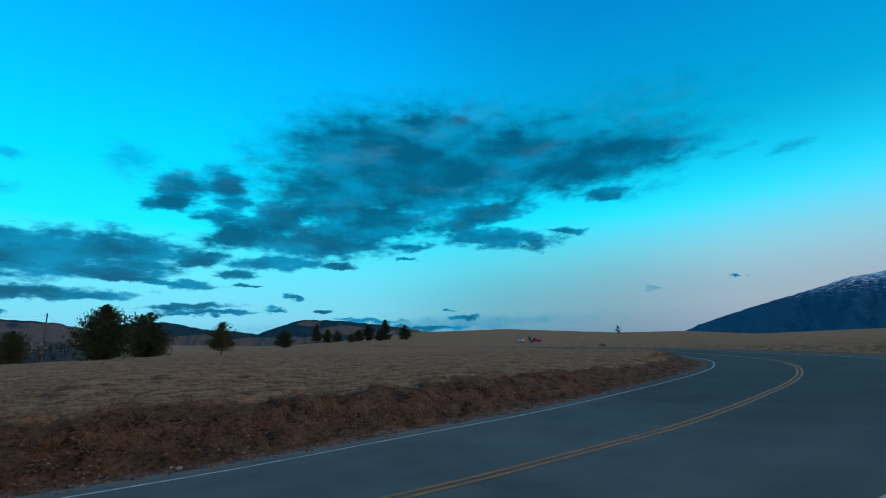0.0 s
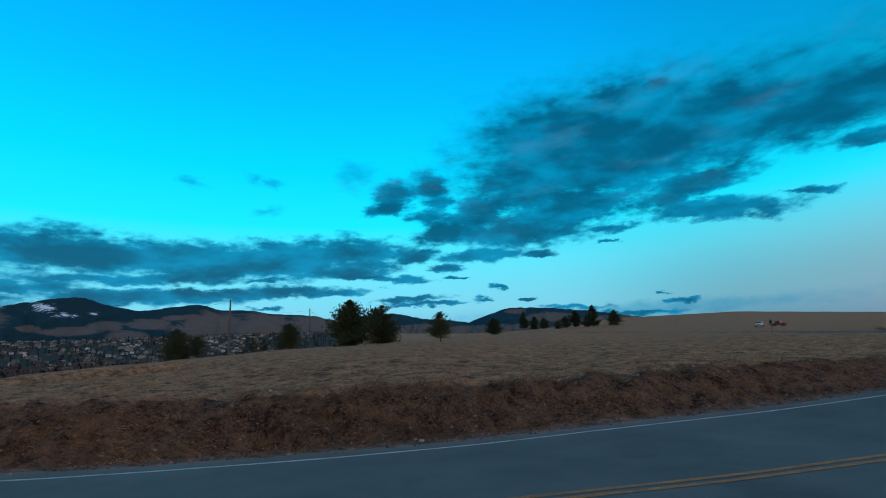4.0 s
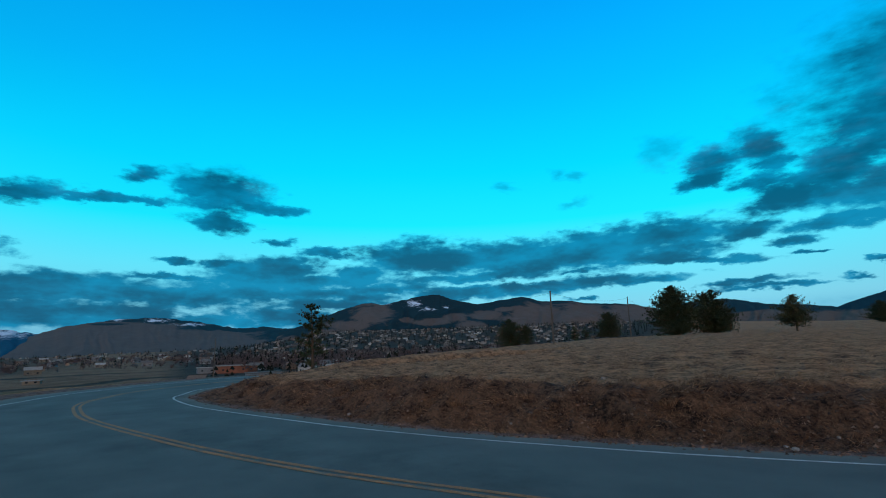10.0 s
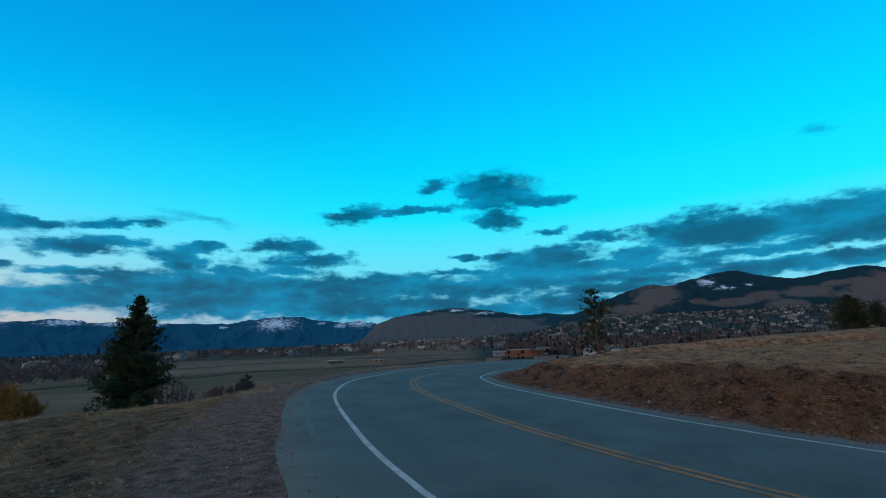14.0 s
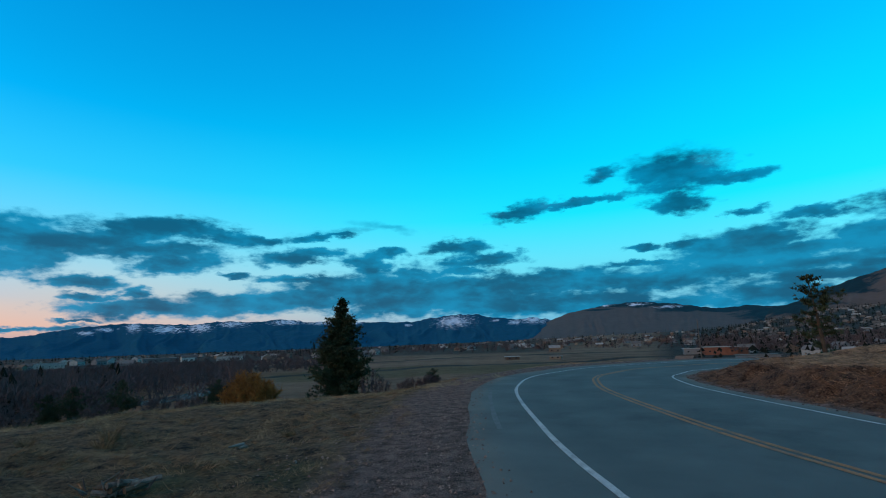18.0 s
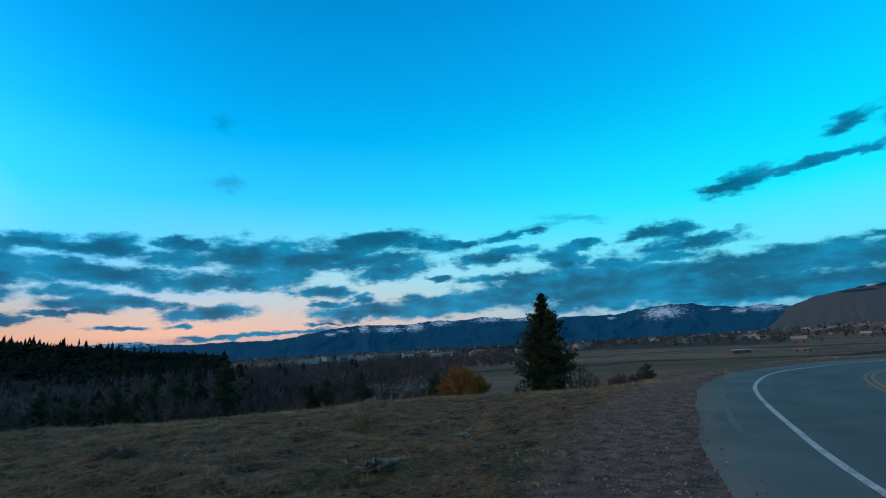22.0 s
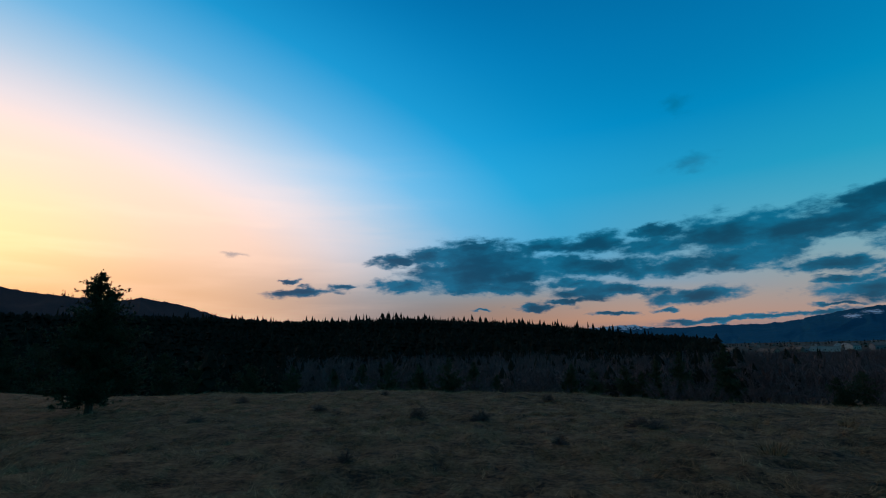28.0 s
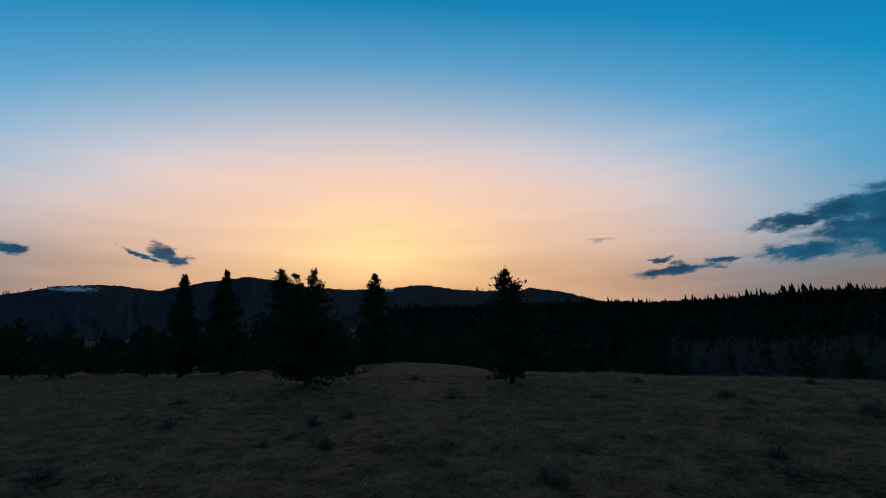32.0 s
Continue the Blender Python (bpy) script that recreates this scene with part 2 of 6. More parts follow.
CLOUDS_SOUTHWEST_LOW = [(170.7, 5.8, 2.8, 1, 0), (172.8, 4.9, 3.1, 0.29, 1), (172.1, 6.8, 2.2, 0.65, -0), (166.8, 5.8, 3.5, 0.55, 6), (159.6, 4.7, 3.9, 0.77, -3), (162.6, 3.3, 1.2, 0.25, 2), (167.8, 3.3, 2.2, 0.24, 2), (154.5, 2.2, 7.6, 0.26, -2), (147.8, 6.7, 2.8, 0.66, 2), (183.0, 4.1, 1.2, 0.16, 0), (176.8, 4.3, 2.2, 0.45, 1)]
CLOUDS_SUNSET = [(203.3, 6.6, 3.2, 0.51, -3), (204.9, 7.8, 0.8, 0.32, -1), (198.9, 7.2, 1.3, 0.26, 0), (192.9, 10.2, 2.8, 0.67, -3), (188.5, 10.5, 2.3, 0.74, 1), (192.3, 7.2, 3.1, 0.73, 1), (182.8, 10.0, 6.1, 1.9, 2), (183.5, 8.0, 6.0, 1.5, 2), (179.6, 6.6, 4.0, 0.59, 2), (176.5, 4.1, 1.6, 0.26, 2)]
CLOUDS_SUNSET_FAR = [(259.3, 9.4, 1.6, 0.63, 25), (261.9, 9.5, 1.8, 0.22, 19), (272.0, 9.3, 1.2, 0.44, 14)]
FAINT = [(-24.5, 5.6, 0.9, 0.18, 5), (51.0, 18.0, 2.2, 0.65, 14), (42.9, 15.5, 2.5, 0.8, -7), (44.5, 19.0, 1.3, 0.46, 1), (-24, 25.5, 13, 4.0, 0), (-38.4, 17.8, 3, .5, -8), (-33.6, 18.6, 2.6, .6, -8), (33, 20.0, 3.4, 2.0, 0), (158.9, 18.5, 3.4, 1.1, -6), (159.2, 24.7, 2.2, 1.2, 0), (4, 27.5, 10, 3.2, 0), (-14, 24.5, 6, 2, 0), (12, 25.0, 6, 3.4, 0),
         (210.9, 10.7, 2.0, .4, 0), (-2, 3.0, 22, 0.9, 0), (44.6, 18.9, 2, .8, 0), (123, 13.0, 8, .5, -6), (-25, 16.2, 5, .8, -10), (42.4, 18.7, 1.4, .8, 0), (118, 13.6, 5, .6, 8), (20, 17.6, 2, .6, 0)]


warp_map = wnode("ShaderNodeMapping")
wn.links.new(place.outputs[0], warp_map.inputs["Vector"])
warp_map.inputs["Scale"].default_value = (0.45, 1.0, 1)
warp_noise = wnode("ShaderNodeTexNoise")
warp_noise.inputs["Scale"].default_value = 1.0
warp_noise.inputs["Detail"].default_value = 7.0
warp_noise.inputs["Roughness"].default_value = 0.6
wn.links.new(warp_map.outputs[0], warp_noise.inputs["Vector"])
warp_mid = wnode("ShaderNodeVectorMath")
warp_mid.operation = "SUBTRACT"
wn.links.new(warp_noise.outputs["Color"], warp_mid.inputs[0])
warp_mid.inputs[1].default_value = (0.5, 0.5, 0.5)
warped = wnode("ShaderNodeVectorMath")
warped.operation = "MULTIPLY_ADD"
wn.links.new(warp_mid.outputs[0], warped.inputs[0])
warped.inputs[1].default_value = (4.2, 1.7, 0.0)
wn.links.new(place.outputs[0], warped.inputs[2])


def cloud_field(clouds):
    """Distance to the nearest cloud mass, 1 at its outline."""
    near = 9.0
    for a0, e0, ra, re, lean in clouds:
        near = cloud_mass(near, a0, e0, ra, re, lean)
    return near


def cloud_mass(near, a0, e0, ra, re, lean):
    mp = wnode("ShaderNodeMapping")
    mp.vector_type = "TEXTURE"
    if isinstance(near, float):
        wn.links.new(warped.outputs[0], mp.inputs["Vector"])
    else:  # one mass after the other, so that the shader stays small
        follow = wnode("ShaderNodeVectorMath")
        follow.operation = "MULTIPLY_ADD"
        wn.links.new(near, follow.inputs[0])
        follow.inputs[1].default_value = (1e-9, 1e-9, 1e-9)
        wn.links.new(warped.outputs[0], follow.inputs[2])
        wn.links.new(follow.outputs[0], mp.inputs["Vector"])
    mp.inputs["Location"].default_value = (a0, e0, 0)
    mp.inputs["Rotation"].default_value = (0, 0, radians(lean))
    mp.inputs["Scale"].default_value = (ra, re, 1)
    ln = wnode("ShaderNodeVectorMath")
    ln.operation = "LENGTH"
    wn.links.new(mp.outputs[0], ln.inputs[0])
    return wmath("SMOOTH_MIN", ln.outputs["Value"], near, 0.35)


def wnoise(scale, sx, sy, detail, rough):
    mp = wnode("ShaderNodeMapping")
    wn.links.new(place.outputs[0], mp.inputs["Vector"])
    mp.inputs["Scale"].default_value = (sx, sy, 1)
    nz = wnode("ShaderNodeTexNoise")
    wn.links.new(mp.outputs[0], nz.inputs["Vector"])
    nz.inputs["Scale"].default_value = scale
    nz.inputs["Detail"].default_value = detail
    nz.inputs["Roughness"].default_value = rough
    return nz.outputs["Fac"]


puff = wnoise(1.0, 0.34, 0.76, 8, 0.53)
wisp = wnoise(1.0, 1.1, 2.6, 6, 0.62)
ragged = wmath("ADD", wmath("MULTIPLY", wmath("SUBTRACT", puff, 0.5), wrange(elev, 14, 21, 2.0, 1.2)), wmath("MULTIPLY", wmath("SUBTRACT", wisp, 0.5), wrange(elev, 16, 23, 0.6, 0.25)))
body = wmath("SUBTRACT", wrange(elev, 14, 20, 1.48, 1.62), cloud_field(CLOUDS_EAST + CLOUDS_EAST_SMALL + CLOUDS_NORTH_BANK + CLOUDS_NORTH_SMALL + CLOUDS_NORTHWEST + CLOUDS_LOW_BANK + CLOUDS_WEST + CLOUDS_WEST_LOW + CLOUDS_SOUTHWEST + CLOUDS_SOUTHWEST_LOW + CLOUDS_SUNSET + CLOUDS_SUNSET_FAR))
haze = wrange(wmath("ADD", wmath("SUBTRACT", 1.1, cloud_field(FAINT)), wmath("MULTIPLY", wmath("SUBTRACT", puff, 0.5), 1.8)), 0.0, 1.2)
thick = wmath("ADD", body, ragged)
dens = wrange(thick, wrange(elev, 13, 24, -0.06, -0.25), wrange(elev, 13, 24, 0.72, 1.0))
shade = wrange(wmath("ADD", wnoise(1.0, 0.14, 0.34, 4, 0.5), wmath("MULTIPLY", wmath("MINIMUM", thick, 1.3), 0.2)), 0.48, 0.88)
blush = wmath("MULTIPLY", wrange(wnoise(1.0, 0.09, 0.25, 4, 0.6), 0.5, 0.75, 0.0, 0.16), wrange(elev, 11, 18, 0.12, 1.0))
cloud_far = wmix(blush, wmix(shade, lin(0, 136, 182), lin(0, 86, 122)), lin(105, 118, 140))
cloud_sun = wmix(shade, lin(24, 128, 176), lin(0, 88, 132))
cloud = wmix(wrange(away, 20, 85), cloud_sun, cloud_far)
full = wmix(wmath("MAXIMUM", wmath("MULTIPLY", dens, 0.96), wmath("MULTIPLY", haze, 0.5)), clear, cloud)
out = wnode("ShaderNodeOutputWorld")
bg = wnode("ShaderNodeBackground")
bg.inputs["Strength"].default_value = 1.0
wn.links.new(full, bg.inputs["Color"])
bg2 = wnode("ShaderNodeBackground")
bg2.inputs["Strength"].default_value = 0.002
wn.links.new(sky.outputs[0], bg2.inputs["Color"])
add = wnode("ShaderNodeAddShader")
wn.links.new(bg.outputs[0], add.inputs[0])
wn.links.new(bg2.outputs[0], add.inputs[1])
wn.links.new(add.outputs[0], out.inputs["Surface"])

# ---- the last warm light from the sunset: low and very soft ----
sun_data = bpy.data.lights.new("sunset_light", "SUN")
sun_data.energy, sun_data.angle, sun_data.color = 0.35, radians(30), (1.0, 0.72, 0.5)
sun = new("sunset_light", sun_data)
sun.matrix_world = look((0, 0, 0), (-gx, -gy, -0.16))


# ---- materials ----
def matnode(nt, kind, **vals):
    n = nt.nodes.new(kind)
    for k, v in vals.items():
        n.inputs[k].default_value = v
    return n


def surface(name, dark, light, scale=3.0, rough=0.9, bump=0.3, fine=40.0, stain=None, stretch=(1, 1, 1), metal=0.0, spec=0.3, island=0.0, vary=0.0):
    """A procedural surface: two scales of colour variation, bump, optional stain colour, and per-piece variation."""
    m = bpy.data.materials.new(name)
    m.use_nodes = True
    nt = m.node_tree
    b = nt.nodes["Principled BSDF"]
    b.inputs["Roughness"].default_value = rough
    b.inputs["Metallic"].default_value = metal
    b.inputs["Specular IOR Level"].default_value = spec
    tc = matnode(nt, "ShaderNodeTexCoord")
    mp = matnode(nt, "ShaderNodeMapping", Scale=stretch)
    nt.links.new(tc.outputs["Object"], mp.inputs["Vector"])
    n1 = matnode(nt, "ShaderNodeTexNoise", Scale=scale, Detail=5.0, Roughness=0.6)
    n2 = matnode(nt, "ShaderNodeTexNoise", Scale=fine, Detail=4.0, Roughness=0.65)
    nt.links.new(mp.outputs[0], n1.inputs["Vector"])
    nt.links.new(mp.outputs[0], n2.inputs["Vector"])
    mixf = matnode(nt, "ShaderNodeMath")
    mixf.operation = "MULTIPLY_ADD"
    nt.links.new(n2.outputs["Fac"], mixf.inputs[0])
    mixf.inputs[1].default_value = 0.45
    half = matnode(nt, "ShaderNodeMath")
    half.operation = "MULTIPLY"
    nt.links.new(n1.outputs["Fac"], half.inputs[0])
    half.inputs[1].default_value = 0.55
    nt.links.new(half.outputs[0], mixf.inputs[2])
    rng = matnode(nt, "ShaderNodeMapRange")
    rng.inputs[1].default_value, rng.inputs[2].default_value = 0.34, 0.66
    nt.links.new(mixf.outputs[0], rng.inputs[0])
    mx = matnode(nt, "ShaderNodeMix")
    mx.data_type = "RGBA"
    mx.inputs[6].default_value, mx.inputs[7].default_value = (*dark, 1), (*light, 1)
    nt.links.new(rng.outputs[0], mx.inputs[0])
    col = mx.outputs[2]
    if stain:
        n3 = matnode(nt, "ShaderNodeTexNoise", Scale=scale * 0.35, Detail=6.0, Roughness=0.7)
        nt.links.new(mp.outputs[0], n3.inputs["Vector"])
        r3 = matnode(nt, "ShaderNodeMapRange")
        r3.inputs[1].default_value, r3.inputs[2].default_value = 0.52, 0.72
        nt.links.new(n3.outputs["Fac"], r3.inputs[0])
        m3 = matnode(nt, "ShaderNodeMix")
        m3.data_type = "RGBA"
        nt.links.new(r3.outputs[0], m3.inputs[0])
        nt.links.new(col, m3.inputs[6])
        m3.inputs[7].default_value = (*stain, 1)
        col = m3.outputs[2]
    if island or vary:
        if island:
            g = matnode(nt, "ShaderNodeNewGeometry")
            src, amt = g.outputs["Random Per Island"], island
        else:
            g = matnode(nt, "ShaderNodeObjectInfo")
            src, amt = g.outputs["Random"], vary
        rv = matnode(nt, "ShaderNodeMapRange")
        rv.inputs[3].default_value, rv.inputs[4].default_value = 1 - amt, 1 + amt
        nt.links.new(src, rv.inputs[0])
        hs = matnode(nt, "ShaderNodeHueSaturation")
        nt.links.new(rv.outputs[0], hs.inputs["Value"])
        nt.links.new(col, hs.inputs["Color"])
        col = hs.outputs[0]
    nt.links.new(col, b.inputs["Base Color"])
    if bump:
        bp = matnode(nt, "ShaderNodeBump", Strength=bump, Distance=0.02)
        nt.links.new(mixf.outputs[0], bp.inputs["Height"])
        nt.links.new(bp.outputs[0], b.inputs["Normal"])
    return m


def terrain_material(name, layers, bump=0.9):
    """Ground whose surface changes by named zones: layers of (attribute, dark, light, coarse scale, fine scale)."""
    m = bpy.data.materials.new(name)
    m.use_nodes = True
    nt = m.node_tree
    b = nt.nodes["Principled BSDF"]
    b.inputs["Roughness"].default_value = 0.95
    b.inputs["Specular IOR Level"].default_value = 0.15
    tc = matnode(nt, "ShaderNodeTexCoord")
    warp = matnode(nt, "ShaderNodeTexNoise", Scale=0.9, Detail=5.0, Roughness=0.7)
    nt.links.new(tc.outputs["Object"], warp.inputs["Vector"])
    col = None
    for attr, dark, light, coarse, fine in layers:
        n1 = matnode(nt, "ShaderNodeTexNoise", Scale=coarse, Detail=6.0, Roughness=0.62)
        n2 = matnode(nt, "ShaderNodeTexNoise", Scale=fine, Detail=5.0, Roughness=0.7)
        nt.links.new(tc.outputs["Object"], n1.inputs["Vector"])
        nt.links.new(tc.outputs["Object"], n2.inputs["Vector"])
        av = matnode(nt, "ShaderNodeMath")
        av.operation = "ADD"
        nt.links.new(n1.outputs["Fac"], av.inputs[0])
        nt.links.new(n2.outputs["Fac"], av.inputs[1])
        rg = matnode(nt, "ShaderNodeMapRange")
        rg.inputs[1].default_value, rg.inputs[2].default_value = 0.8, 1.2
        nt.links.new(av.outputs[0], rg.inputs[0])
        mx = matnode(nt, "ShaderNodeMix")
        mx.data_type = "RGBA"
        mx.inputs[6].default_value, mx.inputs[7].default_value = (*dark, 1), (*light, 1)
        nt.links.new(rg.outputs[0], mx.inputs[0])
        if col is None:
            col = mx.outputs[2]
            continue
        at = matnode(nt, "ShaderNodeAttribute")
        at.attribute_name = attr
        ed = matnode(nt, "ShaderNodeMath")
        ed.operation = "MULTIPLY_ADD"
        nt.links.new(warp.outputs["Fac"], ed.inputs[0])
        ed.inputs[1].default_value = 0.9
        ed.inputs[2].default_value = -0.45
        sm2 = matnode(nt, "ShaderNodeMath")
        sm2.operation = "ADD"
        nt.links.new(at.outputs["Fac"], sm2.inputs[0])
        nt.links.new(ed.outputs[0], sm2.inputs[1])
        rr = matnode(nt, "ShaderNodeMapRange")
        rr.inputs[1].default_value, rr.inputs[2].default_value = 0.3, 0.7
        nt.links.new(sm2.outputs[0], rr.inputs[0])
        m2 = matnode(nt, "ShaderNodeMix")
        m2.data_type = "RGBA"
        nt.links.new(rr.outputs[0], m2.inputs[0])
        nt.links.new(col, m2.inputs[6])
        nt.links.new(mx.outputs[2], m2.inputs[7])
        col = m2.outputs[2]
    nt.links.new(col, b.inputs["Base Color"])
    hn = matnode(nt, "ShaderNodeTexNoise", Scale=9.0, Detail=6.0, Roughness=0.75)
    nt.links.new(tc.outputs["Object"], hn.inputs["Vector"])
    bp = matnode(nt, "ShaderNodeBump", Strength=bump, Distance=0.16)
    nt.links.new(hn.outputs["Fac"], bp.inputs["Height"])
    nt.links.new(bp.outputs[0], b.inputs["Normal"])
    return m


GROUND = terrain_material("dry_grassland", [
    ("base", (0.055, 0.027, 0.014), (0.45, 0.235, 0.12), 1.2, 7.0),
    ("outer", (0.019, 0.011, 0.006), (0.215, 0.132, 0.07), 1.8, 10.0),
    ("green", (0.014, 0.02, 0.006), (0.07, 0.075, 0.024), 1.5, 10.0),
    ("bank", (0.016, 0.008, 0.005), (0.2, 0.103, 0.058), 2.2, 12.0),
    ("gravel", (0.042, 0.026, 0.021), (0.26, 0.165, 0.135), 3.0, 26.0),
    ("valley", (0.1, 0.058, 0.033), (0.205, 0.122, 0.072), 0.012, 0.09),
    ("meadow", (0.07, 0.048, 0.02), (0.13, 0.09, 0.04), 0.02, 0.15),
    ("furrow", (0.02, 0.016, 0.011), (0.05, 0.038, 0.026), 0.05, 0.3),
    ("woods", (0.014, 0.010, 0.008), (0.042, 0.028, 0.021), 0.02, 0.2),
])


def asphalt_material():
    """Worn asphalt: patchy grey, smoother wheel tracks, dusty edges and a tint that paints the road dimmer eastwards.
    """
    m = surface("asphalt", (0.058, 0.068, 0.066), (0.108, 0.126, 0.121), scale=0.5, fine=60, rough=0.8, spec=0.22, bump=0.3, stain=(0.046, 0.047, 0.045))
    nt = m.node_tree
    b = nt.nodes["Principled BSDF"]
    col = b.inputs["Base Color"].links[0].from_socket
    for attr, tint in (("track", (0.62, 0.64, 0.66)), ("dust", (1.5, 1.36, 1.24)), ("grit", (1.45, 1.08, 0.92)), ("dim_east", (0.43, 0.42, 0.43))):
        at = matnode(nt, "ShaderNodeAttribute")
        at.attribute_name = attr
        nz = matnode(nt, "ShaderNodeTexNoise", Scale=0.8, Detail=6.0, Roughness=0.65)
        ml = matnode(nt, "ShaderNodeMath")
        ml.operation = "MULTIPLY"
        nt.links.new(at.outputs["Fac"], ml.inputs[0])
        rg = matnode(nt, "ShaderNodeMapRange")
        rg.inputs[1].default_value, rg.inputs[2].default_value, rg.inputs[3].default_value = 0.3, 0.65, 0.35
        nt.links.new(nz.outputs["Fac"], rg.inputs[0])
        if attr == "dim_east":
            ml.inputs[1].default_value = 1.0
        else:
            nt.links.new(rg.outputs[0], ml.inputs[1])
        mx = matnode(nt, "ShaderNodeMix")
        mx.data_type, mx.blend_type = "RGBA", "MULTIPLY"
        mx.inputs[7].default_value = (*tint, 1)
        nt.links.new(ml.outputs[0], mx.inputs[0])
        nt.links.new(col, mx.inputs[6])
        col = mx.outputs[2]
    nt.links.new(col, b.inputs["Base Color"])
    return m


ASPHALT = asphalt_material()
WHITE_PAINT = surface("worn_white_paint", (0.2, 0.2, 0.19), (0.58, 0.58, 0.56), scale=3.5, fine=28, rough=0.7, bump=0.2, stain=(0.13, 0.13, 0.125))
YELLOW_PAINT = surface("worn_yellow_paint", (0.13, 0.066, 0.03), (0.44, 0.175, 0.045), scale=3.5, fine=28, rough=0.7, bump=0.2, stain=(0.085, 0.07, 0.055))
FADED_PAINT = surface("faded_white_paint", (0.07, 0.071, 0.07), (0.14, 0.14, 0.137), scale=2.5, fine=30, rough=0.75, bump=0.2)
BARK = surface("bark", (0.035, 0.022, 0.015), (0.13, 0.08, 0.05), scale=3, fine=14, stretch=(1, 1, 0.3), bump=0.8)
NEEDLES = surface("pine_needles", (0.016, 0.026, 0.011), (0.05, 0.062, 0.026), scale=0.6, fine=6, rough=0.7, bump=0.0, island=0.35)
YOUNG_NEEDLES = surface("young_pine_needles", (0.03, 0.035, 0.014), (0.10, 0.09, 0.035), scale=0.6, fine=6, rough=0.7, bump=0.0, island=0.35)
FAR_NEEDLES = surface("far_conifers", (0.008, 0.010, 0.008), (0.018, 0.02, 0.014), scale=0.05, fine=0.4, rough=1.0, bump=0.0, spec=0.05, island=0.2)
BARE_WOOD = surface("bare_twigs", (0.04, 0.027, 0.028), (0.125, 0.087, 0.087), scale=0.4, fine=5, bump=0.0, island=0.35)
WILLOW = surface("orange_willow_stems", (0.13, 0.05, 0.012), (0.36, 0.15, 0.032), scale=1.2, fine=8, bump=0.0, island=0.3)
DRY_BLADES = surface("dry_grass_blades", (0.20, 0.14, 0.075), (0.44, 0.33, 0.19), scale=0.5, fine=6, bump=0.0, island=0.4)
RUST_WEED = surface("rusty_weed_stems", (0.14, 0.06, 0.028), (0.32, 0.16, 0.075), scale=0.8, fine=6, bump=0.0, island=0.35)
POLE_WOOD = surface("weathered_pole_wood", (0.05, 0.04, 0.034), (0.14, 0.11, 0.09), scale=2, fine=18, stretch=(1, 1, 0.15), bump=0.5)
ROCK = surface("pale_stone", (0.12, 0.095, 0.08), (0.29, 0.245, 0.215), scale=4, fine=22, bump=0.6)


# ---- building helpers ----
def polar(a, r):
    """A point r metres away at azimuth a (degrees to the left of +y)."""
    return -r * math.sin(radians(a)), r * math.cos(radians(a))


def mesh_object(name, verts, faces, material, parent=None, smooth=False):
    me = bpy.data.meshes.new(name)
    me.from_pydata(verts, [], faces)
    if smooth:
        me.polygons.foreach_set("use_smooth", [True] * len(me.polygons))
    me.materials.append(material)
    ob = new(name, me)
    ob.parent = parent
    return ob


def part(name, bm, material, parent, label=""):
    me = bpy.data.meshes.new(name)
    bm.to_mesh(me)
    bm.free()
    me.materials.append(material)
    ob = new(name, me)
    ob.parent = parent
    return tagged(ob, label)


def sstep(x, lo, hi):
    t = np.clip((x - lo) / (hi - lo), 0, 1)
    return t * t * (3 - 2 * t)


def value_noise(x, y, seed=0):
    """Smooth lattice noise in -1..1 for arrays."""
    xi, yi = np.floor(x).astype(np.int64), np.floor(y).astype(np.int64)
    fx, fy = x - xi, y - yi
    fx, fy = fx * fx * (3 - 2 * fx), fy * fy * (3 - 2 * fy)

    def h(i, j):
        n = (i * 374761393 + j * 668265263 + seed * 974634777) & 0xFFFFFFFF
        n = ((n ^ (n >> 13)) * 1274126177) & 0xFFFFFFFF
        return ((n ^ (n >> 16)) & 0xFFFF) / 32767.5 - 1

    a, b, c, d = h(xi, yi), h(xi + 1, yi), h(xi, yi + 1), h(xi + 1, yi + 1)
    return (a * (1 - fx) + b * fx) * (1 - fy) + (c * (1 - fx) + d * fx) * fy


def fbm(x, y, octaves=4, seed=0, gain=0.5):
    v, amp = 0.0, 1.0
    for k in range(octaves):
        v = v + amp * value_noise(x * 2 ** k, y * 2 ** k, seed + k)
        amp *= gain
    return v


# ---- the road's line ----
def glide(points, step=0.5):
    """A smooth curve through the points, sampled about every step metres."""
    p = [Vector(q) for q in points]
    p = [2 * p[0] - p[1]] + p + [2 * p[-1] - p[-2]]
    res = []
    for i in range(1, len(p) - 2):
        n = max(2, int((p[i + 1] - p[i]).length / step))
        for k in range(n):
            t = k / n
            res.append(0.5 * (2 * p[i] + (p[i + 1] - p[i - 1]) * t + (2 * p[i - 1] - 5 * p[i] + 4 * p[i + 1] - p[i + 2]) * t * t
                              + (3 * p[i] - p[i - 1] - 3 * p[i + 1] + p[i + 2]) * t ** 3))
    res.append(p[-2])
    return np.array([tuple(v) for v in res])


